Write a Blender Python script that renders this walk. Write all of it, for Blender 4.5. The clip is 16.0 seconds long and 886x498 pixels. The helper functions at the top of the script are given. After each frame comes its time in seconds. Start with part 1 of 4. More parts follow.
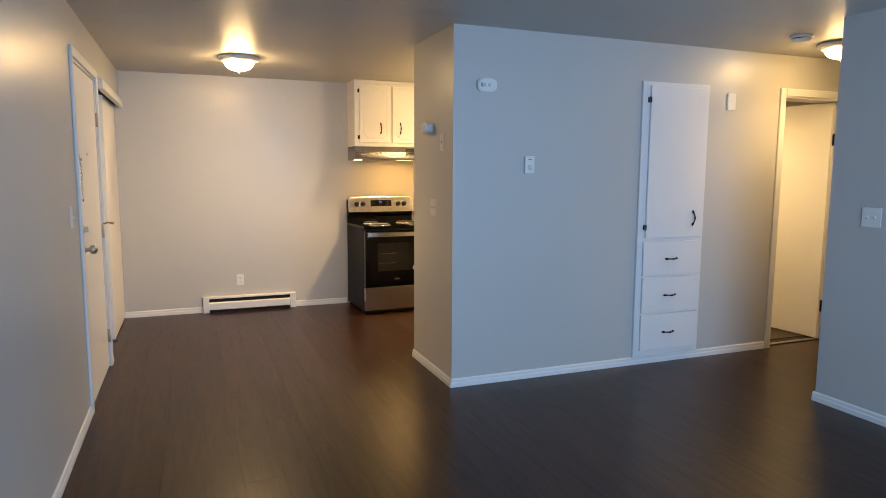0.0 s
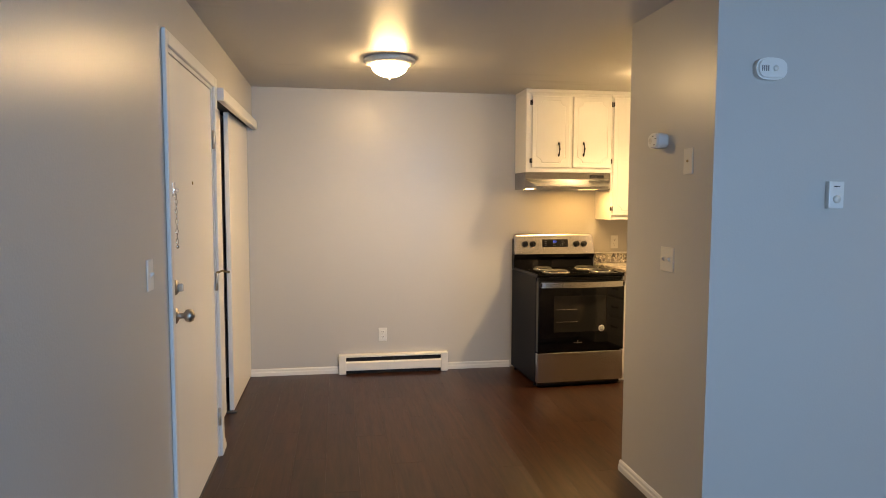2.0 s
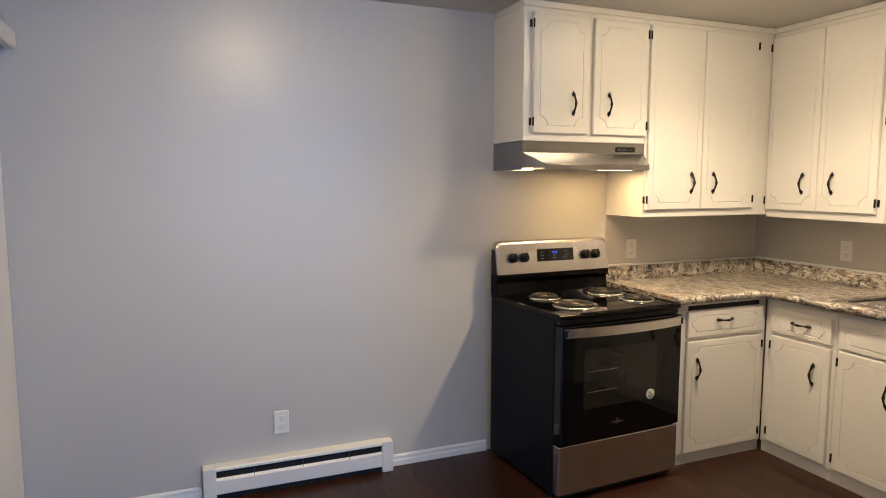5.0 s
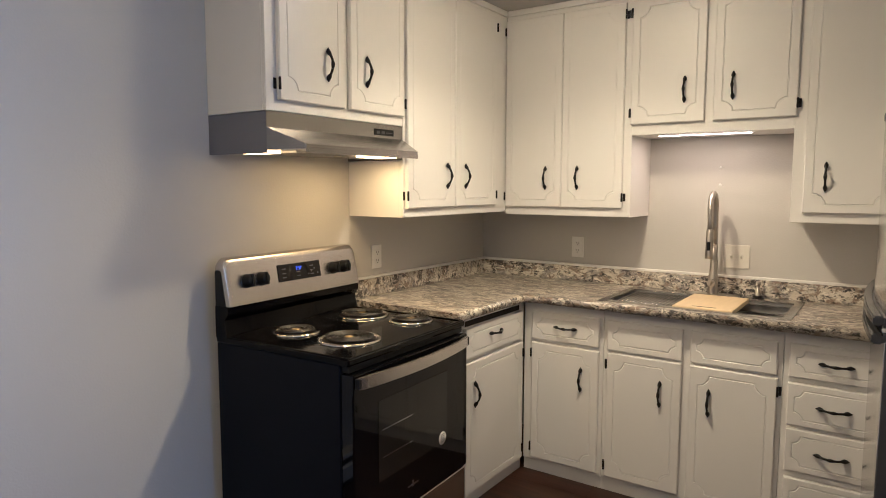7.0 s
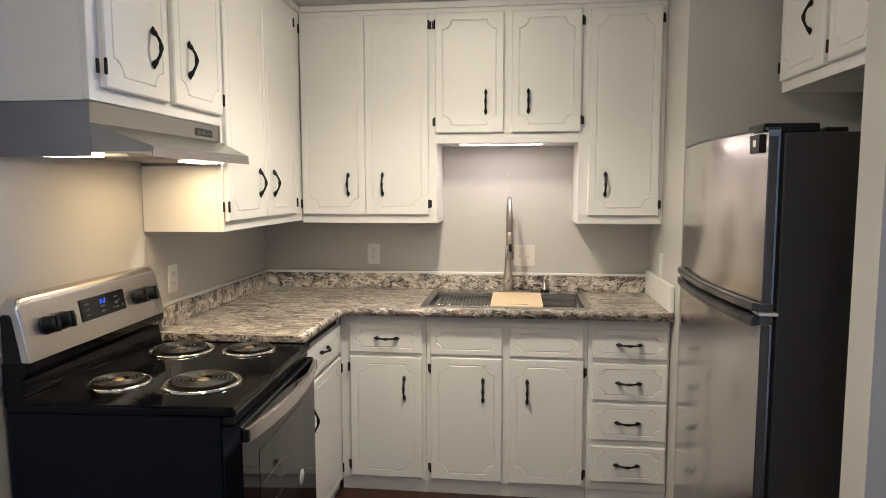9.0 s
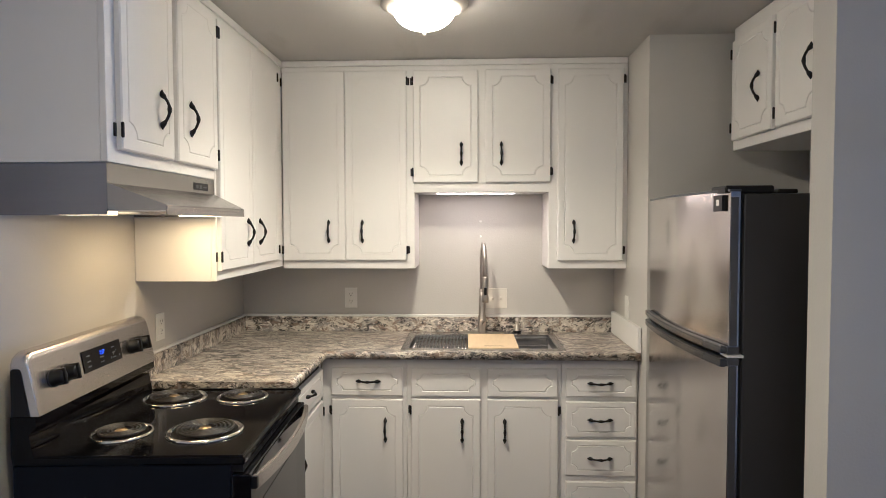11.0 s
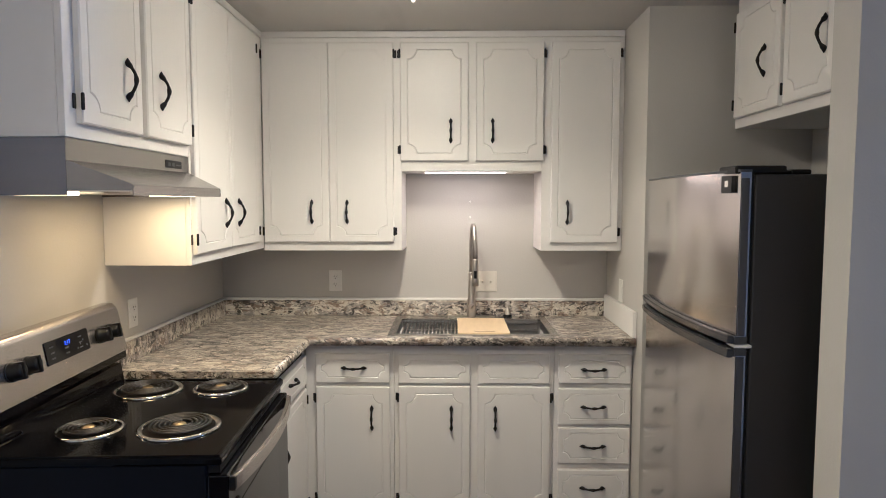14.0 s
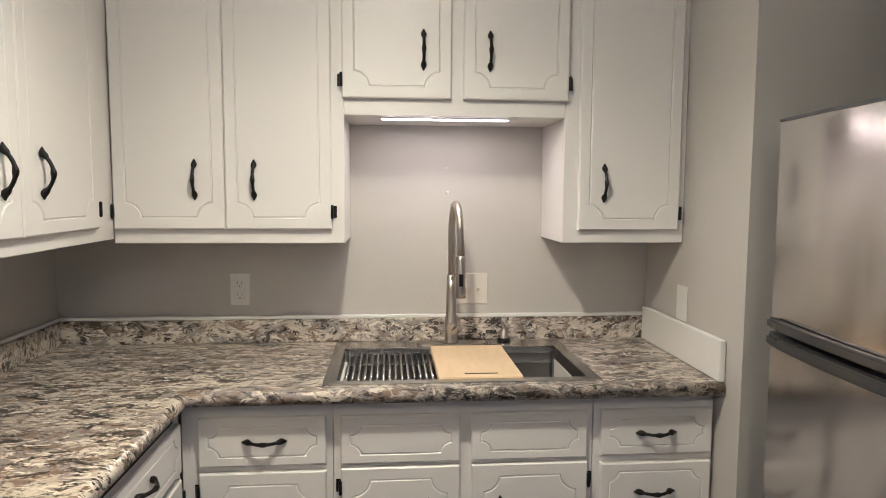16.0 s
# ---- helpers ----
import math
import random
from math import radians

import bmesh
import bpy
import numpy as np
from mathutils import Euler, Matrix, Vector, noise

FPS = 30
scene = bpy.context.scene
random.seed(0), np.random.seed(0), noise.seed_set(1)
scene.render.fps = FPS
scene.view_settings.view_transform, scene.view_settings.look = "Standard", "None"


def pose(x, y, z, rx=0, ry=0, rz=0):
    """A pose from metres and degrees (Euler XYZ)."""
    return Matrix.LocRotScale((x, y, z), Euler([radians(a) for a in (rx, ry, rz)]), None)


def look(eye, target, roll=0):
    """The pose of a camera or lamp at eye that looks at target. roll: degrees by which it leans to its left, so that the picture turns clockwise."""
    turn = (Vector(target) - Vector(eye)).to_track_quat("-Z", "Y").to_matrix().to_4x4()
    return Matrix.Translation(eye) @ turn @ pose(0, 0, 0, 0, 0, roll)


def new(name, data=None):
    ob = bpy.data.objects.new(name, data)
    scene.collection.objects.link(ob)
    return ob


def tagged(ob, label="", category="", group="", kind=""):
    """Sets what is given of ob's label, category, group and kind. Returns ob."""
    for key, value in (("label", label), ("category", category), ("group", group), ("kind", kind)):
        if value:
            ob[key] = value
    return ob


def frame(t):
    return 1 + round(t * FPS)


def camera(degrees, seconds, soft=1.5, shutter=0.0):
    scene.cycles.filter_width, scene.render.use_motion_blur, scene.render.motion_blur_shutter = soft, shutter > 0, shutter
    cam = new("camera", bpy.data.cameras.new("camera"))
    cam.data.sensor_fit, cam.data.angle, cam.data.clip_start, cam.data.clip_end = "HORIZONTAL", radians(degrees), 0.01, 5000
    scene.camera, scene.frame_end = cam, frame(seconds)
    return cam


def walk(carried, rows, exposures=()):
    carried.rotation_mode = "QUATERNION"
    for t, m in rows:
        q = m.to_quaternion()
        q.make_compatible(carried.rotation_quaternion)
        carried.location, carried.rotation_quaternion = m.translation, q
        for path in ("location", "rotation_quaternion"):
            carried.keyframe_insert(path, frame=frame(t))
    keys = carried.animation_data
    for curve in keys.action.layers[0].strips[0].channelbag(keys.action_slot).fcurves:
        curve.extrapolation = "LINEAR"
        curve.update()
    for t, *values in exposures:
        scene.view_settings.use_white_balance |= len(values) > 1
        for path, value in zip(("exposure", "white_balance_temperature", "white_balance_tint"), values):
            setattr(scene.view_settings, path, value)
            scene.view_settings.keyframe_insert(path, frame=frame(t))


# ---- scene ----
cam = camera(69.0, 16.0, 0.95)
PATH = [
    (0, (0.291, 0.239, 1.466), (1.016, 2.087, 1.226), 0.3),
    (0.5, (0.314, 0.508, 1.458), (0.901, 2.4, 1.18), 0.2),
    (1, (0.357, 0.873, 1.463), (0.826, 2.799, 1.195), 0.0),
    (1.5, (0.379, 1.29, 1.478), (0.761, 3.243, 1.279), 0.1),
    (2, (0.368, 1.717, 1.484), (0.692, 3.685, 1.333), 0.2),
    (2.5, (0.389, 2.149, 1.49), (0.693, 4.121, 1.348), 0.1),
    (3, (0.338, 2.6, 1.478), (0.65, 4.57, 1.338), 0.2),
    (3.2, (0.327, 2.77, 1.488), (0.639, 4.74, 1.343), 0.2),
    (5.3, (0.33, 4.215, 1.519), (1.191, 6.007, 1.303), 0.1),
    (5.5, (0.338, 4.316, 1.506), (1.279, 6.069, 1.296), 0.1),
    (6, (0.356, 4.588, 1.495), (1.542, 6.185, 1.288), 0.2),
    (6.5, (0.389, 4.863, 1.462), (1.83, 6.236, 1.265), 0.3),
    (7, (0.429, 5.13, 1.461), (2.06, 6.271, 1.267), 0.1),
    (7.5, (0.405, 5.344, 1.454), (2.191, 6.223, 1.258), 0.2),
    (8, (0.397, 5.531, 1.45), (2.299, 6.118, 1.252), 0.2),
    (8.5, (0.39, 5.687, 1.473), (2.345, 6.065, 1.28), 0.0),
    (9, (0.322, 5.794, 1.491), (2.299, 6.023, 1.3), -0.1),
    (11.5, (0.175, 5.917, 1.571), (2.172, 5.984, 1.503), -0.1),
    (12, (0.182, 5.924, 1.592), (2.181, 5.977, 1.542), -0.0),
    (12.5, (0.205, 5.938, 1.598), (2.204, 5.974, 1.556), -0.1),
    (13, (0.219, 5.92, 1.598), (2.218, 5.96, 1.534), 0.0),
    (13.5, (0.248, 5.923, 1.581), (2.245, 5.96, 1.473), -0.0),
    (14, (0.309, 5.94, 1.559), (2.303, 5.973, 1.411), -0.0),
    (14.5, (0.52, 5.961, 1.551), (2.51, 5.984, 1.351), -0.0),
    (15, (0.841, 5.98, 1.546), (2.83, 5.994, 1.332), 0.0),
    (15.5, (1.177, 6.125, 1.511), (3.164, 6.012, 1.311), 0.4),
    (16, (1.515, 6.064, 1.471), (3.5, 5.896, 1.295), 0.3),
]
EXPOSURES = [
    (0.0, 0.27, 7900, 10), (1.5, 0.21, 8300, 10), (3.0, 0.11, 6450, 9), (5.5, -0.14, 5450, 10), (7.0, -0.31, 5100, 10),
    (9.0, -0.13, 4660, 9), (12.5, -0.13, 4590, 10), (16.0, -0.34, 4560, 10),
]
walk(cam, [(t, look(eye, target, roll)) for t, eye, target, roll in PATH], EXPOSURES)

# ---- world, sun, large lights, exposure ----
world = bpy.data.worlds.new("sky")
scene.world = world
world.use_nodes = True
wn = world.node_tree.nodes
sky = wn.new("ShaderNodeTexSky")
sky.sky_type, sky.sun_disc = "NISHITA", False
sky.sun_elevation, sky.sun_rotation = radians(35), radians(60)
world.node_tree.links.new(sky.outputs[0], wn["Background"].inputs[0])
wn["Background"].inputs[1].default_value = 0.12


def lamp(name, kind, m, energy, color, size=0.1, size_y=None):
    data = bpy.data.lights.new(name, kind)
    data.energy, data.color = energy, color
    if kind == "AREA":
        data.shape, data.size, data.size_y = "RECTANGLE", size, size_y or size
    elif kind == "SPOT":
        data.shadow_soft_size, data.spot_size, data.spot_blend = size, radians(152), 0.9
    elif kind == "SUN":
        data.angle = size
    ob = new(name, data)
    ob.matrix_world = m
    return tagged(ob, kind="structure")


WARM, HOOD, LED, DAY = (1.0, 0.72, 0.39), (1.0, 0.60, 0.22), (1.0, 0.68, 0.44), (0.30, 0.54, 1.0)
CEIL = 2.402
lamp("sun", "SUN", look((0, 0, 10), (-6, -4, 4)), 2.0, (1.0, 0.93, 0.82), radians(0.5))
lamp("window_daylight", "AREA", look((2.1, -1.72, 1.45), (2.1, 5.0, 1.2)), 190, DAY, 2.4, 1.3)


# ---- materials ----
def material(name, base, rough=0.5, metal=0.0, var=0.06, scale=3.0, bump=0.0, bump_scale=200.0, coat=0.0, rough_var=0.0, stretch=None, dirt=None, spec=0.5):
    """A painted, metal or plastic surface: two scales of tint, grain and relief."""
    m = bpy.data.materials.new(name)
    m.use_nodes = True
    n, l = m.node_tree.nodes, m.node_tree.links
    b = n["Principled BSDF"]
    b.inputs["Roughness"].default_value, b.inputs["Metallic"].default_value = rough, metal
    b.inputs["Coat Weight"].default_value = coat
    b.inputs["Specular IOR Level"].default_value = spec
    tc = n.new("ShaderNodeTexCoord")
    mp = n.new("ShaderNodeMapping")
    mp.inputs["Scale"].default_value = stretch or (1, 1, 1)
    l.new(tc.outputs["Object"], mp.inputs["Vector"])
    big, small = n.new("ShaderNodeTexNoise"), n.new("ShaderNodeTexNoise")
    big.inputs["Scale"].default_value, big.inputs["Detail"].default_value = scale, 4
    small.inputs["Scale"].default_value, small.inputs["Detail"].default_value = bump_scale, 3
    for t in (big, small):
        l.new(mp.outputs[0], t.inputs["Vector"])
    mix = n.new("ShaderNodeMix")
    mix.data_type = "RGBA"
    mix.inputs[6].default_value = (*[c * (1 - var) for c in base], 1)
    mix.inputs[7].default_value = (*[min(1, c * (1 + var)) for c in base], 1)
    l.new(big.outputs["Fac"], mix.inputs[0])
    out = mix.outputs[2]
    if dirt:
        ramp = n.new("ShaderNodeMapRange")
        ramp.inputs[1].default_value, ramp.inputs[2].default_value = 0.60, 0.75
        spots = n.new("ShaderNodeTexNoise")
        spots.inputs["Scale"].default_value, spots.inputs["Detail"].default_value = scale * 2.3, 8
        l.new(mp.outputs[0], spots.inputs["Vector"])
        l.new(spots.outputs["Fac"], ramp.inputs[0])
        mix2 = n.new("ShaderNodeMix")
        mix2.data_type = "RGBA"
        l.new(out, mix2.inputs[6])
        mix2.inputs[7].default_value = (*dirt, 1)
        l.new(ramp.outputs[0], mix2.inputs[0])
        out = mix2.outputs[2]
    l.new(out, b.inputs["Base Color"])
    if rough_var:
        r = n.new("ShaderNodeMapRange")
        r.inputs[3].default_value, r.inputs[4].default_value = rough - rough_var, rough + rough_var
        l.new(big.outputs["Fac"], r.inputs[0])
        l.new(r.outputs[0], b.inputs["Roughness"])
    if bump:
        bp = n.new("ShaderNodeBump")
        bp.inputs["Strength"].default_value, bp.inputs["Distance"].default_value = bump, 0.002
        l.new(small.outputs["Fac"], bp.inputs["Height"])
        l.new(bp.outputs[0], b.inputs["Normal"])
    return m


def brushed(m, way=(0, 0, 1), amount=0.75):
    """Spreads a metal's gloss along one direction of the world, across its brushing."""
    n, l = m.node_tree.nodes, m.node_tree.links
    b, t = n["Principled BSDF"], n.new("ShaderNodeCombineXYZ")
    for k in range(3):
        t.inputs[k].default_value = way[k]
    l.new(t.outputs[0], b.inputs["Tangent"])
    b.inputs["Anisotropic"].default_value = amount
    return m


def glowing(name, color, strength):
    m = bpy.data.materials.new(name)
    m.use_nodes = True
    b = m.node_tree.nodes["Principled BSDF"]
    b.inputs["Base Color"].default_value = (*color, 1)
    b.inputs["Emission Color"].default_value, b.inputs["Emission Strength"].default_value = (*color, 1), strength
    return m


def granite():
    """Cream laminate with grey, brown and black drifts that run one way."""
    m = bpy.data.materials.new("laminate_granite")
    m.use_nodes = True
    n, l = m.node_tree.nodes, m.node_tree.links
    b = n["Principled BSDF"]
    b.inputs["Roughness"].default_value = 0.32
    tc, mp = n.new("ShaderNodeTexCoord"), n.new("ShaderNodeMapping")
    mp.inputs["Scale"].default_value = (1.15, 0.55, 1.0)
    mp.inputs["Rotation"].default_value = (0.3, 0.2, 0.35)
    l.new(tc.outputs["Object"], mp.inputs["Vector"])

    def noise_tex(scale, detail, distortion, lo, hi, rough=0.6):
        t, r = n.new("ShaderNodeTexNoise"), n.new("ShaderNodeMapRange")
        t.inputs["Scale"].default_value, t.inputs["Detail"].default_value = scale, detail
        t.inputs["Distortion"].default_value, t.inputs["Roughness"].default_value = distortion, rough
        r.inputs[1].default_value, r.inputs[2].default_value = lo, hi
        l.new(mp.outputs[0], t.inputs["Vector"])
        l.new(t.outputs["Fac"], r.inputs[0])
        return r.outputs[0]

    def over(under, color, fac):
        x = n.new("ShaderNodeMix")
        x.data_type = "RGBA"
        if isinstance(under, tuple):
            x.inputs[6].default_value = (*under, 1)
        else:
            l.new(under, x.inputs[6])
        x.inputs[7].default_value = (*color, 1)
        l.new(fac, x.inputs[0])
        return x.outputs[2]

    c = over((0.60, 0.55, 0.465), (0.47, 0.42, 0.345), noise_tex(20, 7, 0.8, 0.45, 0.58))
    c = over(c, (0.29, 0.265, 0.245), noise_tex(10, 13, 1.0, 0.495, 0.525, 0.78))
    c = over(c, (0.22, 0.165, 0.125), noise_tex(25, 10, 0.8, 0.525, 0.545, 0.76))
    c = over(c, (0.052, 0.046, 0.043), noise_tex(17, 13, 1.0, 0.532, 0.550, 0.80))
    c = over(c, (0.022, 0.021, 0.022), noise_tex(54, 8, 0.5, 0.565, 0.583, 0.72))
    c = over(c, (0.69, 0.64, 0.55), noise_tex(38, 9, 0.7, 0.560, 0.580, 0.76))
    l.new(c, b.inputs["Base Color"])
    return m


def planks_material():
    """Dark brown vinyl plank, each plank with its own tint and grain along y."""
    m = bpy.data.materials.new("dark_vinyl_plank")
    m.use_nodes = True
    n, l = m.node_tree.nodes, m.node_tree.links
    b = n["Principled BSDF"]
    b.inputs["Specular IOR Level"].default_value = 0.32
    tc, mp, info = n.new("ShaderNodeTexCoord"), n.new("ShaderNodeMapping"), n.new("ShaderNodeObjectInfo")
    mp.inputs["Scale"].default_value = (14, 1.1, 1)
    add = n.new("ShaderNodeVectorMath")
    l.new(tc.outputs["Object"], add.inputs[0])
    sc = n.new("ShaderNodeMath")
    sc.operation = "MULTIPLY"
    sc.inputs[1].default_value = 40
    l.new(info.outputs["Random"], sc.inputs[0])
    l.new(sc.outputs[0], add.inputs[1])
    l.new(add.outputs[0], mp.inputs["Vector"])
    grain, fine = n.new("ShaderNodeTexNoise"), n.new("ShaderNodeTexNoise")
    grain.inputs["Scale"].default_value, grain.inputs["Detail"].default_value, grain.inputs["Distortion"].default_value = 2.2, 6, 0.6
    fine.inputs["Scale"].default_value, fine.inputs["Detail"].default_value = 9, 5
    for t in (grain, fine):
        l.new(mp.outputs[0], t.inputs["Vector"])
    ramp = n.new("ShaderNodeValToRGB")
    ramp.color_ramp.elements[0].position, ramp.color_ramp.elements[0].color = 0.3, (0.014, 0.0060, 0.0040, 1)
    ramp.color_ramp.elements[1].position, ramp.color_ramp.elements[1].color = 0.72, (0.056, 0.0215, 0.0110, 1)
    l.new(grain.outputs["Fac"], ramp.inputs[0])
    hsv = n.new("ShaderNodeHueSaturation")
    val = n.new("ShaderNodeMapRange")
    val.inputs[3].default_value, val.inputs[4].default_value = 0.88, 1.14
    l.new(info.outputs["Random"], val.inputs[0])
    l.new(val.outputs[0], hsv.inputs["Value"])
    l.new(ramp.outputs[0], hsv.inputs["Color"])
    l.new(hsv.outputs[0], b.inputs["Base Color"])
    r = n.new("ShaderNodeMapRange")
    r.inputs[3].default_value, r.inputs[4].default_value = 0.24, 0.38
    l.new(fine.outputs["Fac"], r.inputs[0])
    l.new(r.outputs[0], b.inputs["Roughness"])
    bp = n.new("ShaderNodeBump")
    bp.inputs["Strength"].default_value, bp.inputs["Distance"].default_value = 0.12, 0.001
    l.new(fine.outputs["Fac"], bp.inputs["Height"])
    l.new(bp.outputs[0], b.inputs["Normal"])
    return m


WALL = material("grey_wall_paint", (0.505, 0.488, 0.455), 0.34, var=0.03, scale=1.2, bump=0.32, bump_scale=125, rough_var=0.05)
CEILING = material("grey_ceiling_paint", (0.50, 0.485, 0.46), 0.45, spec=0.35, var=0.03, scale=0.9, bump=0.25, bump_scale=60, rough_var=0.06, stretch=(0.4, 1.5, 1), dirt=(0.40, 0.385, 0.36))
TRIM = material("white_trim_paint", (0.74, 0.73, 0.70), 0.38, var=0.03, scale=5, bump=0.08)
CABINET = material("white_cabinet_paint", (0.735, 0.715, 0.69), 0.40, var=0.025, scale=4, bump=0.12, bump_scale=90, stretch=(1, 1, 0.15))
DOORPAINT = material("white_door_paint", (0.80, 0.78, 0.745), 0.35, var=0.03, scale=3, bump=0.06)
# near-black colour that stands for the shade inside slots and openings
SHADOWGAP = material("painted_gap_shade", (0.02, 0.018, 0.016), 0.9)
IRON = material("black_iron", (0.012, 0.011, 0.011), 0.38, metal=0.6, var=0.3, scale=60, bump=0.3, bump_scale=300)
STEEL = material("brushed_steel", (0.58, 0.555, 0.53), 0.16, metal=1.0, var=0.04, scale=6, bump=0.03, bump_scale=60, stretch=(0.05, 0.05, 12))
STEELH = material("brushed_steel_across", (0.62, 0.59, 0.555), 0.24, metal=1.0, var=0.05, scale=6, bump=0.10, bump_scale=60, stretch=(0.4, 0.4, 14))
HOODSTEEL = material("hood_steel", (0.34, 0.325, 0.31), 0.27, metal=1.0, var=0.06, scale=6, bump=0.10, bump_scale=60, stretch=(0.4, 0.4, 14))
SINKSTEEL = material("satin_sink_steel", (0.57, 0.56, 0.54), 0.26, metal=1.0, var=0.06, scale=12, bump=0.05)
# the sink's steel again, darkened to paint in the shade of the deep basin
SHADEDSTEEL = material("shaded_basin_steel", (0.30, 0.295, 0.29), 0.38, metal=1.0, var=0.08, scale=12, bump=0.05)
DARKSTEEL = material("dark_steel", (0.12, 0.117, 0.115), 0.42, metal=0.8, var=0.05, scale=6)
GRIP = material("glossy_grey_plastic", (0.045, 0.045, 0.047), 0.2, var=0.08, scale=20)
CHROME = material("chrome", (0.72, 0.70, 0.66), 0.12, metal=1.0, var=0.04, scale=30)
NICKEL = material("satin_nickel", (0.47, 0.435, 0.39), 0.38, metal=1.0, var=0.05, scale=20)
BRASS = material("aged_brass", (0.32, 0.25, 0.14), 0.42, metal=1.0, var=0.1, scale=40)
ENAMEL = material("black_enamel", (0.0025, 0.0025, 0.003), 0.07, var=0.1, scale=5, rough_var=0.02, spec=0.15)
PANBLACK = material("black_drip_pan", (0.006, 0.005, 0.005), 0.35, var=0.2, scale=30, spec=0.25)
RANGESIDE = material("black_range_side", (0.005, 0.006, 0.010), 0.45, var=0.1, scale=5, bump=0.12, bump_scale=500, spec=0.12)
COIL = material("burner_coil", (0.013, 0.011, 0.010), 0.40, metal=0.0, var=0.3, scale=40)
BLACKGLASS = material("black_oven_glass", (0.003, 0.003, 0.004), 0.045, var=0.1, scale=3, spec=0.34)
OVENWINDOW = material("smoked_oven_window", (0.016, 0.015, 0.014), 0.06, var=0.1, scale=3)
BLACKPLASTIC = material("black_plastic", (0.006, 0.006, 0.0065), 0.35, var=0.15, scale=20, bump=0.1, spec=0.25)
GREYPLASTIC = material("dark_grey_plastic", (0.055, 0.056, 0.06), 0.38, var=0.08, scale=20, bump=0.05)
FRIDGESIDE = material("charcoal_fridge_side", (0.022, 0.021, 0.021), 0.5, var=0.06, scale=9, bump=0.35, bump_scale=420)
WHITEPLASTIC = material("white_plastic", (0.74, 0.73, 0.69), 0.3, var=0.02, scale=10)
IVORY = material("ivory_plastic", (0.66, 0.63, 0.56), 0.32, var=0.02, scale=10)
SLOT = material("outlet_slot", (0.03, 0.03, 0.03), 0.6)
MAPLE = material("maple_board", (0.66, 0.51, 0.31), 0.5, var=0.12, scale=9, bump=0.05, stretch=(1, 6, 1))
HEATER = material("white_heater_enamel", (0.70, 0.69, 0.66), 0.35, var=0.03, scale=6)
BLUEGLOW = glowing("blue_display", (0.05, 0.12, 1.0), 2.6)
LAMPGLASS = glowing("frosted_lamp_glass", (1.0, 0.72, 0.39), 86.0)
DININGGLASS = glowing("frosted_dining_lamp_glass", (1.0, 0.72, 0.39), 115.0)
HALLGLASS = glowing("frosted_hall_lamp_glass", (1.0, 0.71, 0.35), 56.0)
LEDGLOW = glowing("led_strip", (1.0, 0.74, 0.52), 14.0)
HOODGLOW = glowing("hood_lens_and_glow", (1.0, 0.68, 0.32), 7.0)
PANE = material("window_glass", (0.9, 0.95, 1.0), 0.02)
PANE.node_tree.nodes["Principled BSDF"].inputs["Transmission Weight"].default_value = 1.0
brushed(STEEL, (0, 0, 1), 0.7)
brushed(STEELH, (1, 0, 0), 0.5)
GRANITE, PLANK = granite(), planks_material()
SUBFLOOR = material("floor_joint", (0.010, 0.006, 0.005), 0.6)
RIM_METAL = material("pewter_lamp_rim", (0.72, 0.68, 0.62), 0.35, metal=0.2, var=0.1, scale=20)
SKYCARD = material("grass_ground", (0.08, 0.11, 0.05), 0.9, var=0.3, scale=2)


# ---- mesh helpers ----
def box(bm, x0, y0, z0, x1, y1, z1, bevel=0.0, seg=2):
    """A box between two corners, with rounded edges where bevel is given."""
    x0, x1, y0, y1, z0, z1 = min(x0, x1), max(x0, x1), min(y0, y1), max(y0, y1), min(z0, z1), max(z0, z1)
    v = [bm.verts.new(p) for p in ((x0, y0, z0), (x1, y0, z0), (x1, y1, z0), (x0, y1, z0), (x0, y0, z1), (x1, y0, z1), (x1, y1, z1), (x0, y1, z1))]
    f = [bm.faces.new([v[i] for i in q]) for q in ((3, 2, 1, 0), (4, 5, 6, 7), (0, 1, 5, 4), (1, 2, 6, 5), (2, 3, 7, 6), (3, 0, 4, 7))]
    if bevel:
        edges = list({e for q in f for e in q.edges})
        bmesh.ops.bevel(bm, geom=edges, offset=bevel, segments=seg, affect="EDGES", profile=0.5)
    return bm


def tube(bm, pts, radii, n=10, cap=True):
    """A round bar through points, with a radius at each."""
    pts = [Vector(p) for p in pts]
    if not isinstance(radii, (list, tuple)):
        radii = [radii] * len(pts)
    rings, side = [], None
    for i, p in enumerate(pts):
        d = (pts[min(i + 1, len(pts) - 1)] - pts[max(i - 1, 0)]).normalized()
        if side is None:
            side = d.orthogonal().normalized()
        side = (side - d * side.dot(d)).normalized()
        up = d.cross(side)
        rings.append([bm.verts.new(p + radii[i] * (math.cos(a) * side + math.sin(a) * up)) for a in (2 * math.pi * k / n for k in range(n))])
    for a, b in zip(rings, rings[1:]):
        for k in range(n):
            f = bm.faces.new((a[k], a[(k + 1) % n], b[(k + 1) % n], b[k]))
            f.smooth = True
    if cap:
        bm.faces.new(rings[0][::-1])
        bm.faces.new(rings[-1])
    return bm


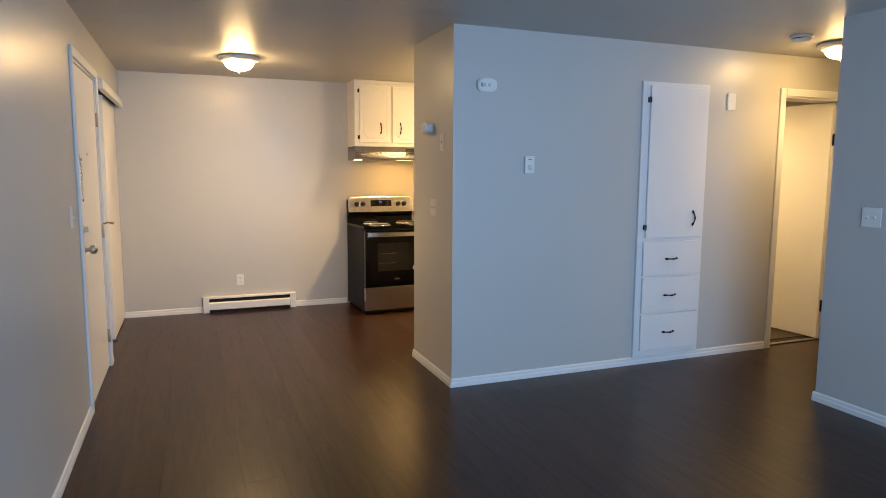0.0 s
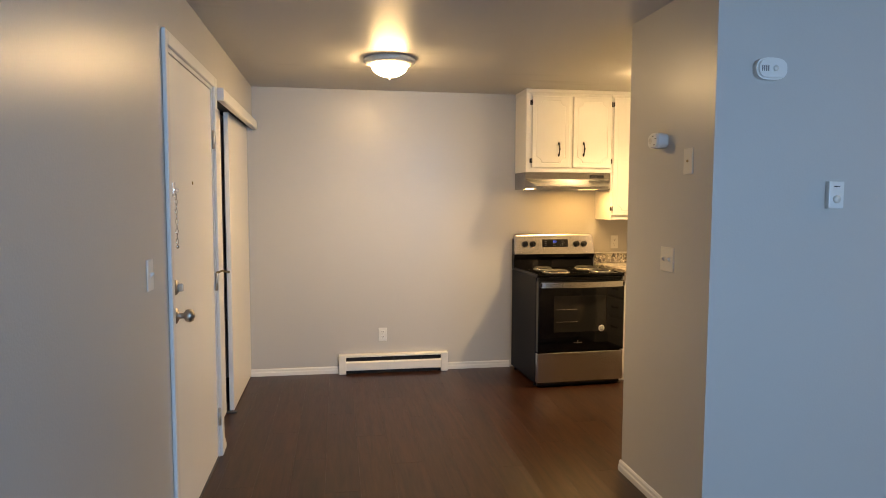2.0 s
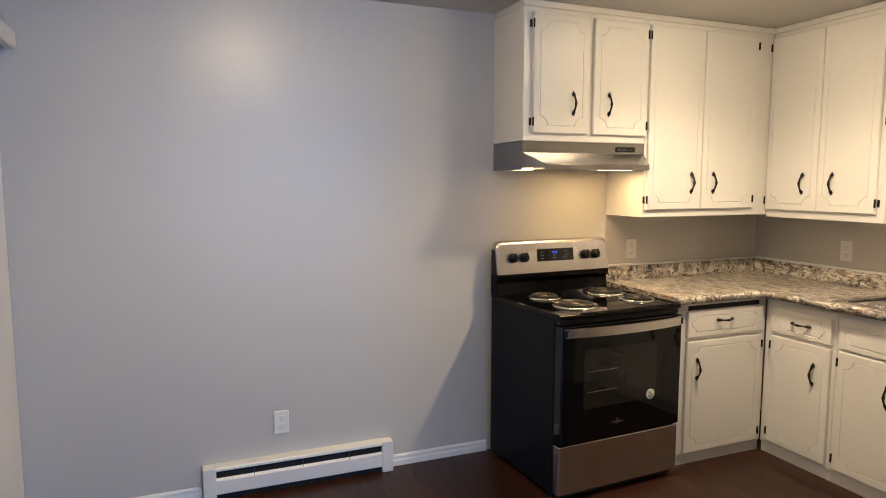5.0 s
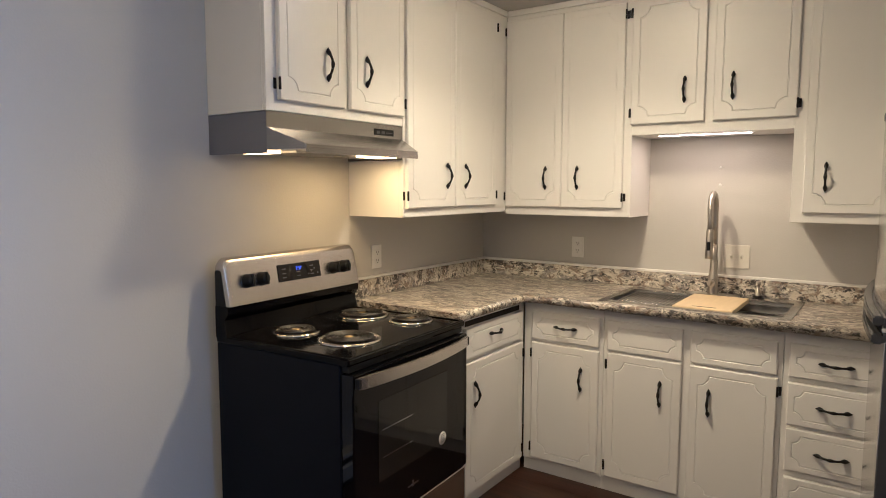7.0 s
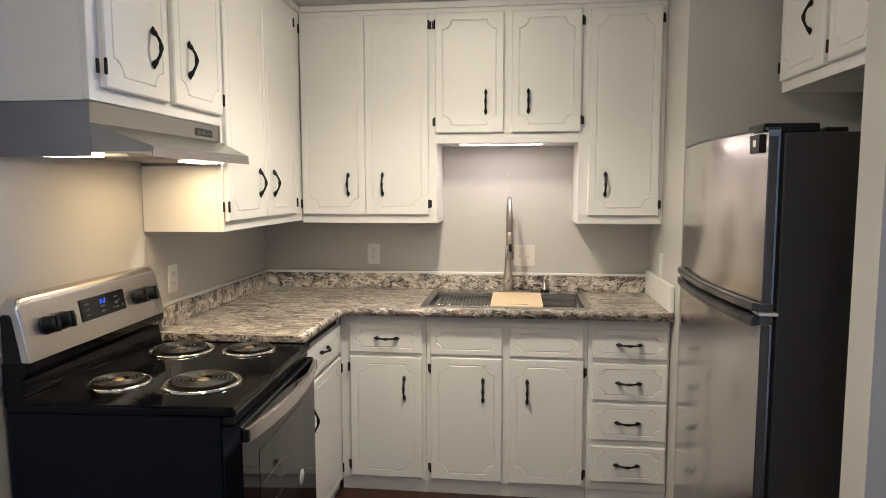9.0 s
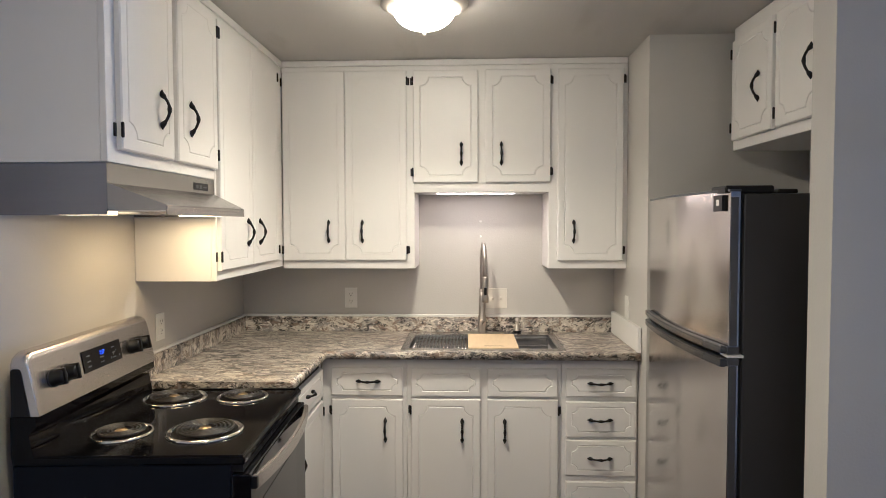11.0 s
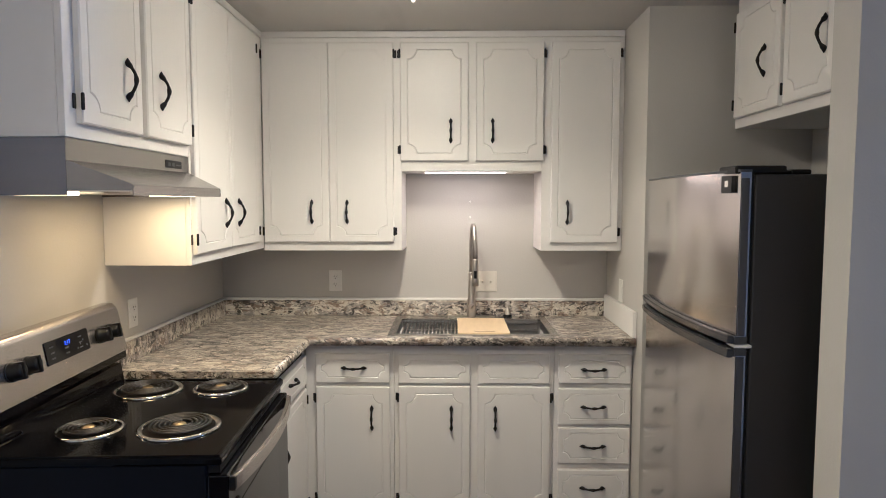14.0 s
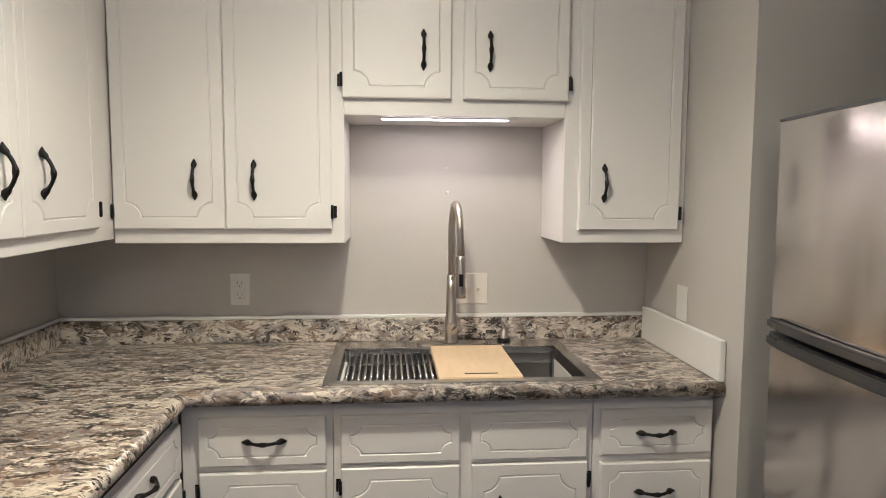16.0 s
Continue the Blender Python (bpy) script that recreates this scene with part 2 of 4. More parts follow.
def lathe(bm, profile, m=None, n=32):
    """Turns (radius, height) pairs round z, then lays the result at m."""
    m = m or Matrix()
    rings = []
    for r, z in profile:
        if r < 1e-5:
            rings.append([bm.verts.new(m @ Vector((0, 0, z)))])
        else:
            rings.append([bm.verts.new(m @ Vector((r * math.cos(a), r * math.sin(a), z))) for a in (2 * math.pi * k / n for k in range(n))])
    for a, b in zip(rings, rings[1:]):
        for k in range(n):
            q = [a[k % len(a)], a[(k + 1) % len(a)], b[(k + 1) % len(b)], b[k % len(b)]]
            q = [v for i, v in enumerate(q) if v not in q[:i]]
            if len(q) > 2:
                f = bm.faces.new(q)
                f.smooth = True
    return bm


def extrude(bm, outline, axis, a, b):
    """A prism: outline in the two other axes (in order), from a to b along axis."""
    def at(p, t):
        q = list(p)
        q.insert("xyz".index(axis), t)
        return bm.verts.new(q)
    r0, r1 = [at(p, a) for p in outline], [at(p, b) for p in outline]
    k = len(outline)
    for i in range(k):
        bm.faces.new((r0[i], r0[(i + 1) % k], r1[(i + 1) % k], r1[i]))
    bm.faces.new(r0[::-1])
    bm.faces.new(r1)
    bmesh.ops.recalc_face_normals(bm, faces=bm.faces[:])
    return bm


def mesh_of(name, bm, mat):
    me = bpy.data.meshes.new(name)
    bmesh.ops.recalc_face_normals(bm, faces=bm.faces[:])
    bm.to_mesh(me)
    bm.free()
    me.materials.append(mat)
    return me


def part(name, bm, mat, parent=None, label=""):
    ob = new(name, mesh_of(name, bm, mat))
    ob.parent = parent
    return tagged(ob, label=label)


def thing(name, m, label, category, group=""):
    ob = new(name)
    ob.empty_display_size = 0.1
    ob.matrix_world = m
    return tagged(ob, label=label, category=category, group=group)


def structure(name, bm, mat, label=""):
    return tagged(part(name, bm, mat, None, label), kind="structure")


B = bmesh.new


# ---- large structure ----
PX = 1.904                                          # west face of the pier
XW, XE, YN, YS = -0.312, 3.87, 7.23, 4.180          # west wall, kitchen east wall, north wall, face of the middle wall
structure("wall_north", box(B(), -1.2, YN, 0, 4.0, YN + 0.12, CEIL), WALL)
structure("wall_kitchen_east", box(B(), XE, 5.092, 0, XE + 0.12, YN, CEIL), WALL)
bm = B()
box(bm, XW - 0.12, -1.8, 0, XW, 4.500, CEIL)
box(bm, XW - 0.12, 4.500, 2.115, XW, 5.520, CEIL)
box(bm, XW - 0.12, 5.520, 0, XW, 5.655, CEIL)
box(bm, XW - 0.12, 5.655, 2.09, XW, YN, CEIL)
structure("wall_west", bm, WALL)
# the middle wall with the pier, the fridge alcove and the linen closet behind it
bm = B()
box(bm, PX, YS, 0, PX + 0.115, 4.965, CEIL)
box(bm, PX + 0.115, YS, 0, 3.184, 4.37, CEIL)
structure("wall_pier", bm, WALL)
bm = B()
box(bm, 3.184, YS, 0, 4.79, 4.37, CEIL)
box(bm, 3.184, 4.37, 0, XE + 0.12, 5.092, CEIL)
box(bm, 4.79, YS, 2.085, 5.475, 4.37, CEIL)
box(bm, 5.475, YS, 0, 6.6, 4.37, CEIL)
structure("wall_middle", bm, WALL)
structure("wall_living_east", box(B(), 4.02, -1.8, 0, 4.14, 3.118, CEIL), WALL)
structure("wall_hall_south", box(B(), 4.14, 3.0, 0, 6.6, 3.118, CEIL), WALL)
structure("wall_hall_east", box(B(), 6.6, 3.0, 0, 6.72, 7.35, CEIL), WALL)
structure("wall_bedroom_north", box(B(), 3.99, 7.23, 0, 6.6, 7.35, CEIL), WALL)
bm = B()
box(bm, XW - 0.12, -1.92, 0, 0.95, -1.8, CEIL)
box(bm, 3.25, -1.92, 0, 4.14, -1.8, CEIL)
box(bm, 0.95, -1.92, 0, 3.25, -1.8, 0.80)
box(bm, 0.95, -1.92, 2.1, 3.25, -1.8, CEIL)
structure("wall_south", bm, WALL)
structure("ceiling", box(B(), -1.2, -1.92, CEIL, 6.72, 7.35, CEIL + 0.15), CEILING)
bm = B()
box(bm, -1.2, 5.530, 0, -1.08, YN, CEIL)
box(bm, -1.08, 5.530, 0, XW - 0.12, 5.650, CEIL)
structure("wall_closet", bm, WALL)
structure("ground", box(B(), -60, -120, -0.6, 80, -3.5, -0.5), SKYCARD)
floor = structure("floor", box(B(), -1.2, -1.92, -0.12, 6.72, 7.35, -0.006), SUBFLOOR)

# window behind the walk's start
win = tagged(thing("window_1", pose(2.1, -1.86, 0.80), "white framed living room window letting in blue daylight", "window"), kind="structure")
bm = B()
for x0, z0, x1, z1 in ((-1.15, 0, -1.10, 1.3), (1.10, 0, 1.15, 1.3), (-1.10, 0, 1.10, 0.05), (-1.10, 1.25, 1.10, 1.3), (-0.025, 0.05, 0.025, 1.25)):
    box(bm, x0, -0.03, z0, x1, 0.03, z1, 0.004)
part("window_frame", bm, TRIM, win)
for x0, x1 in ((-1.10, -0.025), (0.025, 1.10)):
    pn = part("pane", box(B(), x0, -0.003, 0.05, x1, 0.003, 1.25), PANE, win)
    pn.visible_shadow = False


# ---- trim ----
def baseboard(name, x0, y0, x1, y1, nx, ny):
    """A low moulded board along a wall line; n points into the room."""
    d = Vector((x1 - x0, y1 - y0, 0))
    bm = B()
    prof = ((0, 0), (0.013, 0), (0.013, 0.028), (0.009, 0.036), (0.009, 0.05), (0.004, 0.058), (0, 0.06))
    a = [bm.verts.new((x0 + nx * p, y0 + ny * p, z)) for p, z in prof]
    b = [bm.verts.new((x1 + nx * p, y1 + ny * p, z)) for p, z in prof]
    k = len(prof)
    for i in range(k):
        bm.faces.new((a[i], a[(i + 1) % k], b[(i + 1) % k], b[i]))
    bm.faces.new(a)
    bm.faces.new(b)
    return structure(name, bm, TRIM)


baseboard("baseboard_west", XW, -1.8, XW, 4.464, 1, 0)
baseboard("baseboard_west_b", XW, 5.584, XW, 5.655, 1, 0)
baseboard("baseboard_north_a", -0.352, YN, 0.37, YN, 0, -1)
baseboard("baseboard_north_b", 1.313, YN, 1.88, YN, 0, -1)
baseboard("baseboard_pier_west", PX, YS - 0.013, PX, 4.978, -1, 0)
baseboard("baseboard_pier_end", PX, 4.965, PX + 0.115, 4.965, 0, 1)
baseboard("baseboard_middle", PX, YS, 4.735, YS, 0, -1)
baseboard("baseboard_living_east", 4.02, -1.8, 4.02, 3.131, -1, 0)
baseboard("baseboard_hall_south", 4.02, 3.118, 6.6, 3.118, 0, 1)
baseboard("baseboard_south", XW, -1.8, 4.02, -1.8, 0, 1)


# ---- small wall fittings: local x along the wall, -y out of it, z up ----
def outlet(m, label, group=""):
    t = thing("wall_outlet", m, label, "outlet", group)
    part("cover_plate", box(B(), -0.036, -0.006, -0.058, 0.036, 0, 0.058, 0.003), WHITEPLASTIC, t)
    for z in (-0.021, 0.021):
        s = part("socket", box(B(), -0.017, -0.009, z - 0.015, 0.017, -0.0062, z + 0.015, 0.0025), WHITEPLASTIC, t)
        bm = B()
        box(bm, -0.008, -0.0098, z - 0.001, -0.006, -0.0088, z + 0.008)
        box(bm, 0.006, -0.0098, z - 0.001, 0.008, -0.0088, z + 0.007)
        box(bm, -0.0025, -0.0098, z - 0.010, 0.0025, -0.0088, z - 0.006)
        part("slots", bm, SLOT, s)
    return t


def switch(m, gangs, label, mat=None):
    t = thing("light_switch", m, label, "light switch")
    w = 0.036 + 0.023 * (gangs - 1)
    part("cover_plate", box(B(), -w, -0.006, -0.058, w, 0, 0.058, 0.003), mat or IVORY, t)
    for i in range(gangs):
        x = 0.046 * (i - (gangs - 1) / 2)
        part("slot", box(B(), x - 0.006, -0.0072, -0.013, x + 0.006, -0.0062, 0.013), mat or IVORY, t)
        bm = extrude(B(), ((-0.007, -0.010), (-0.018, 0.004), (-0.016, 0.009), (-0.007, 0.008)), "x", x - 0.0045, x + 0.0045)
        part("toggle", bm, mat or IVORY, t)
    return t


def ceiling_light(x, y, r, label, glow):
    t = thing("ceiling_light", pose(x, y, CEIL), label, "ceiling light", "flush ceiling lights")
    part("rim", lathe(B(), ((0, 0), (r * 0.93, 0), (r, -0.010), (r, -0.022), (r * 0.96, -0.030), (r * 0.88, -0.037), (r * 0.76, -0.046), (r * 0.71, -0.041), (0, -0.041))), RIM_METAL, t, "brushed pewter rim")
    prof = [(r * 0.70 * math.cos(a), -0.042 - 0.075 * math.sin(a)) for a in (math.pi / 2 * k / 8 for k in range(9))]
    part("glass_bowl", lathe(B(), prof), glow, t, "glowing frosted glass bowl")
    part("finial", lathe(B(), ((0, -0.112), (0.010, -0.114), (0.012, -0.122), (0.006, -0.128), (0.008, -0.134), (0, -0.140)), n=12), RIM_METAL, t)
    return t


# ---- kitchen cabinets: local x to the right, y into the cabinet, face frame at y = 0 ----
def scallop(w, h, inset, e, r):
    """A rectangle's outline with its corners cut out round, drawn e inside the first line."""
    pts = []
    for cx, cz, a in ((inset, inset, 0), (w - inset, inset, 90), (w - inset, h - inset, 180), (inset, h - inset, 270)):
        lo = math.degrees(math.asin(min(1, e / (r + e))))
        for k in range(7):
            t = radians(a + 90 - lo - (90 - 2 * lo) * k / 6)
            pts.append((cx + (r + e) * math.cos(t), cz + (r + e) * math.sin(t)))
    return pts


def routed_panel(w, h, inset=0.034, r=0.046, thick=0.019, filled=0.0):
    """A slab with a thin routed line that has scooped corners; its front is at y = -thick."""
    bm = B()
    c = 0.004
    loops = []
    for x0, z0, x1, z1, y in ((0, 0, w, h, -0.001), (0, 0, w, h, -thick + c), (c, c, w - c, h - c, -thick)):
        loops.append([bm.verts.new(p) for p in ((x0, y, z0), (x1, y, z0), (x1, y, z1), (x0, y, z1))])
    for a, b in zip(loops, loops[1:]):
        for k in range(4):
            bm.faces.new((a[k], a[(k + 1) % 4], b[(k + 1) % 4], b[k]))
    bm.faces.new(loops[0][::-1])
    rings = []
    for e, y in ((0, -thick), (0.0035, -thick + 0.0034), (0.007, -thick)):
        rings.append([bm.verts.new((x, y - (y + thick) * (filled if z > inset + r + e + 0.002 else 0.0), z)) for x, z in scallop(w, h, inset, e, r)])
    k = len(rings[0])
    for a, b in zip(rings, rings[1:]):
        for i in range(k):
            bm.faces.new((a[i], a[(i + 1) % k], b[(i + 1) % k], b[i]))
    bm.faces.new(rings[2])
    edges = []
    for lp in (loops[2], rings[0]):
        for i in range(len(lp)):
            e = bm.edges.get((lp[i], lp[(i + 1) % len(lp)])) or bm.edges.new((lp[i], lp[(i + 1) % len(lp)]))
            edges.append(e)
    bmesh.ops.triangle_fill(bm, use_beauty=True, use_dissolve=False, edges=edges)
    return bm


def pull(x, z, upright=True, y=-0.019, size=0.126):
    """A forged bow handle with spear-shaped ends."""
    bm = B()
    pts, rad = [], []
    for k in range(37):
        u = k / 36 * 2 - 1
        a = abs(u)
        out = 0.005 + (0.024 * math.cos(u / 0.74 * math.pi / 2) ** 0.8 if a < 0.74 else 0)
        r = 0.0048 + (0.0026 * math.cos(u / 0.26 * math.pi / 2) ** 2 if a < 0.26 else 0)
        if a > 0.90:
            r = 0.0012 + 0.0036 * (1 - a) / 0.10
        elif a > 0.56:
            r = 0.0048 + 0.0044 * math.sin(math.pi * (a - 0.56) / 0.34)
        pts.append((x, y - out, z + u * size / 2) if upright else (x + u * size / 2, y - out, z))
        rad.append(r)
    return tube(bm, pts, rad, 8)


def hinge(bm, x, z, side):
    """A black face hinge: its leaf on the frame, its barrel against the door's edge."""
    tube(bm, ((x, -0.021, z - 0.022), (x, -0.021, z - 0.019), (x, -0.021, z + 0.019), (x, -0.021, z + 0.022)), (0.003, 0.0048, 0.0048, 0.003), 8)
    box(bm, x, -0.004, z - 0.019, x - side * 0.013, -0.0005, z + 0.019, 0.001, 1)
    return bm


def front(parent, x0, z0, x1, z1, kind="door", hinge_side=0, handle=None, upright=True, inset=0.034, r=0.046, filled=0.0):
    """A door or drawer front with its handle and hinges."""
    d = part(kind, routed_panel(x1 - x0, z1 - z0, inset, r, 0.019, filled), CABINET, parent)
    d.location = (x0, 0, z0)
    if handle:
        part("handle", pull(handle[0] - x0, handle[1] - z0, upright), IRON, d, "black wrought iron handle")
    if hinge_side:
        hx = (0 if hinge_side < 0 else x1 - x0) + hinge_side * 0.002
        for z in (0.055, z1 - z0 - 0.055):
            part("hinge", hinge(B(), hx, z, -hinge_side), IRON, d, "black face hinge")
    return d


def cabinet(name, m, w, z0, z1, depth, label, toe=False, group=""):
    """A face frame on side, bottom and top panels; base units stand on a toe board."""
    t = thing(name, m, label, "cabinet", group)
    s, lo = 0.016, z0 + (0.06 if toe else 0)
    part("face_frame", box(B(), 0, 0, lo, w, 0.019, z1, 0.0015, 1), CABINET, t)
    for x in (0, w - s):
        part("side_panel", box(B(), x, 0.0194, lo, x + s, depth, z1), CABINET, t)
    part("bottom_panel", box(B(), s, 0.0194, lo, w - s, depth, lo + s), CABINET, t)
    if toe:
        part("toe_board", box(B(), 0, 0.010, 0, w, 0.022, 0.059), CABINET, t)
    else:
        part("top_panel", box(B(), s, 0.0194, z1 - s, w - s, depth, z1), CABINET, t)
    return t


UPZ, UPT = 1.308, 2.368
# sink wall uppers; local x runs along -y
east = lambda y, x=3.572: pose(x, y, 0, 0, 0, -90)
c = cabinet("wall_cabinet", east(6.904), 0.702, UPZ, UPT, 0.296, "white painted double-door wall cabinet over the corner counter", group="kitchen wall cabinets")
front(c, 0.006, 1.352, 0.337, 2.342, "door", -1, (0.250, 1.505), filled=0.85)
front(c, 0.339, 1.352, 0.663, 2.342, "door", 1, (0.428, 1.505), filled=0.85)
c = cabinet("wall_cabinet", east(6.202), 0.702, 1.709, UPT, 0.296, "short white wall cabinet above the sink", group="kitchen wall cabinets")
front(c, -0.005, 1.760, 0.335, 2.342, "door", -1, (0.247, 1.908))
front(c, 0.373, 1.760, 0.710, 2.342, "door", 1, (0.455, 1.908))
c = cabinet("wall_cabinet", east(5.500), 0.406, UPZ, UPT, 0.296, "narrow tall white wall cabinet beside the fridge wall", group="kitchen wall cabinets")
front(c, 0.046, 1.350, 0.383, 2.342, "door", 1, (0.128, 1.502), filled=0.4)
# stove wall uppers
north = lambda x, y=6.905: pose(x, y, 0)
c = cabinet("wall_cabinet", north(1.913), 0.745, 1.720, UPT, 0.323, "white wall cabinet above the steel range hood", group="kitchen wall cabinets")
front(c, 0.047, 1.758, 0.370, 2.342, "door", -1, (0.276, 1.908), filled=0.6)
front(c, 0.402, 1.758, 0.738, 2.342, "door", 1, (0.492, 1.912), filled=0.6)
c = cabinet("wall_cabinet", north(2.660), 0.911, 1.322, UPT, 0.323, "tall white corner wall cabinet beside the range hood", group="kitchen wall cabinets")
front(c, 0.012, 1.362, 0.384, 2.342, "door", -1, (0.312, 1.510), filled=0.85)
front(c, 0.390, 1.362, 0.775, 2.342, "door", 1, (0.470, 1.510), filled=0.85)
# over the fridge, facing north
c = cabinet("wall_cabinet", pose(3.100, 4.745, 0, 0, 0, 180), 1.078, 1.864, CEIL - 0.004, 0.372, "white wall cabinet hung above the fridge", group="kitchen wall cabinets")
front(c, 0.022, 1.905, 0.395, 2.335, "door", -1, (0.290, 2.09))
front(c, 0.425, 1.905, 0.735, 2.335, "door", -1, (0.690, 2.09))
front(c, 0.755, 1.905, 1.055, 2.335, "door", 1, (0.84, 2.09))
# strip that closes the cabinets against the ceiling
bm = B()
box(bm, 3.566, 5.095, UPT + 0.001, 3.586, 6.899, CEIL - 0.002, 0.004)
box(bm, 1.909, 6.899, UPT + 0.001, 3.586, 6.919, CEIL - 0.002, 0.004)
box(bm, 1.909, 6.92, UPT + 0.001, 1.925, 7.228, CEIL - 0.002, 0.002)
structure("trim_cabinet_top", bm, CABINET)

BX, BY, BT = 3.324, 6.650, 0.885
c = cabinet("base_cabinet", east(6.644, BX), 0.420, 0, BT, 0.530, "white base cabinet with one drawer in the corner", True, "kitchen base cabinets")
front(c, 0.049, 0.699, 0.402, 0.838, "drawer", 0, (0.232, 0.772), False, 0.024, 0.030)
front(c, 0.049, 0.080, 0.402, 0.680, "door", -1, (0.316, 0.530))
c = cabinet("base_cabinet", east(6.222, BX), 0.757, 0, BT, 0.530, "white double-door base cabinet under the sink", True, "kitchen base cabinets")
for x in (0.021, 0.396):
    front(c, x, 0.697, x + 0.341, 0.836, "false_front", 0, None, False, 0.024, 0.030)
front(c, 0.021, 0.080, 0.362, 0.684, "door", -1, (0.272, 0.530))
front(c, 0.396, 0.080, 0.741, 0.684, "door", 1, (0.480, 0.530))
c = cabinet("base_cabinet", east(5.463, BX), 0.368, 0, BT, 0.530, "white four-drawer base cabinet beside the fridge", True, "kitchen base cabinets")
for z0, z1 in ((0.700, 0.837), (0.502, 0.676), (0.311, 0.487), (0.108, 0.282)):
    front(c, 0.020, z0, 0.358, z1, "drawer", 0, (0.184, (z0 + z1) / 2), False, 0.024, 0.030)
c = cabinet("base_cabinet", pose(2.664, BY, 0), 0.658, 0, BT, 0.575, "white corner base cabinet beside the stove, its drawer sagging", True, "kitchen base cabinets")
front(c, 0.093, 0.700, 0.616, 0.838, "drawer", 0, (0.341, 0.784), False, 0.024, 0.030)
front(c, 0.093, 0.072, 0.616, 0.680, "door", 1, (0.160, 0.530))
# no real opening: a dark strip on the frame paints the slot's shade
part("drawer_gap_shade", box(B(), 0.105, -0.0015, 0.843, 0.605, 0.0, 0.868), SHADOWGAP, c, "dark strip painted for the shaded slot above the sagging drawer")

# ---- countertop ----
CT, CB = 0.925, 0.887
top = thing("countertop", pose(XE, YN, CT), "L-shaped granite-look laminate countertop with rolled front edge", "countertop")
SX0, SX1, SY0, SY1 = 3.325, 3.800, 5.460, 6.235        # cut-out for the sink
FX, FY, XL, YE = 3.276, 6.626, 2.658, 5.096
bm = B()
o = Vector((XE, YN, CT))
xs, ys = (XL, FX, SX0, SX1, XE - 0.002), (YE, SY0, SY1, FY, YN - 0.002)
grid = {}


def corner(i, k):
    if (i, k) not in grid:
        grid[i, k] = bm.verts.new((xs[i] - o.x, ys[k] - o.y, 0))
    return grid[i, k]


for i in range(4):
    for k in range(4):
        if (i > 0 or k == 3) and not (i == 2 and k == 1):
            bm.faces.new((corner(i, k), corner(i + 1, k), corner(i + 1, k + 1), corner(i, k + 1)))
low = bmesh.ops.extrude_face_region(bm, geom=bm.faces[:])
for v in low["geom"]:
    if isinstance(v, bmesh.types.BMVert):
        v.co.z = CB - CT
part("slab", bm, GRANITE, top)
bm = B()
nose = [(0, 0)] + [(-0.018 * math.sin(a), -0.018 + 0.018 * math.cos(a)) for a in (math.pi / 2 * k / 5 for k in range(1, 6))] + [(-0.018, -0.031), (-0.013, -0.0375), (0, -0.0375)]
path = ((XL, FY, 0, 1), (FX, FY, 1, 1), (FX, YE, 1, 0))
rings = [[bm.verts.new((px + mx * d - o.x, py + my * d - o.y, h)) for d, h in nose] for px, py, mx, my in path]
for a, b in zip(rings, rings[1:]):
    for i in range(len(nose) - 1):
        f = bm.faces.new((a[i], a[i + 1], b[i + 1], b[i]))
        f.smooth = True
bm.faces.new(rings[0])
bm.faces.new(rings[-1])
part("rolled_edge", bm, GRANITE, top)
bm = B()
box(bm, XL - o.x, -0.022, 0.0005, -0.0225, -0.002, 0.085, 0.003)
box(bm, -0.022, YE - o.y, 0.0005, -0.002, -0.0225 + 0.0205, 0.085, 0.003)
part("backsplash", bm, GRANITE, top)
bm = B()
box(bm, XL - o.x, -0.018, 0.0855, -0.019, -0.002, 0.098, 0.003)
box(bm, -0.018, YE - o.y, 0.0855, -0.002, -0.002, 0.098, 0.003)
part("caulk_trim", bm, TRIM, top, "white painted trim strip")
t = thing("side_splash", pose(3.266, 5.094, CT + 0.001), "white painted side splash board on the countertop end", "side splash")
part("board", box(B(), 0, 0, 0, 0.58, 0.018, 0.122, 0.003), TRIM, t)

# ---- sink, faucet, soap dispenser, board, rack ----
sx, sy = (SX0 + SX1) / 2, (SY0 + SY1) / 2
sink = thing("kitchen_sink", pose(sx, sy, CT), "stainless steel workstation sink set into the countertop", "sink")
hw, hd = (SY1 - SY0) / 2, (SX1 - SX0) / 2
bm = B()
R = 0.016
ox, oy, ix0, ix1, iy = hd + R, hw + R, -hd + 0.014, hd - 0.075, hw - 0.020
for x0, y0, x1, y1 in ((-ox, -oy, ix0, oy), (ix1, -oy, ox, oy), (ix0, -oy, ix1, -iy), (ix0, iy, ix1, oy)):
    box(bm, x0, y0, 0.0005, x1, y1, 0.005)
part("rim", bm, SINKSTEEL, sink, "satin steel rim")
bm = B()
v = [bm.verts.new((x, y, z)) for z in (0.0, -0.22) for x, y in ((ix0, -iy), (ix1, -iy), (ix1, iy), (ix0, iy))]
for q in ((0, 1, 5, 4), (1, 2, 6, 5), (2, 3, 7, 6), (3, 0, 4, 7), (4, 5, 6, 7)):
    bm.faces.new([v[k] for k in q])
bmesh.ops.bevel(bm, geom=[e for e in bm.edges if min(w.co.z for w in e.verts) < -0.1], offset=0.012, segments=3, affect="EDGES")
part("basin", bm, SHADEDSTEEL, sink, "steel basin with its deep shade put into the colour")
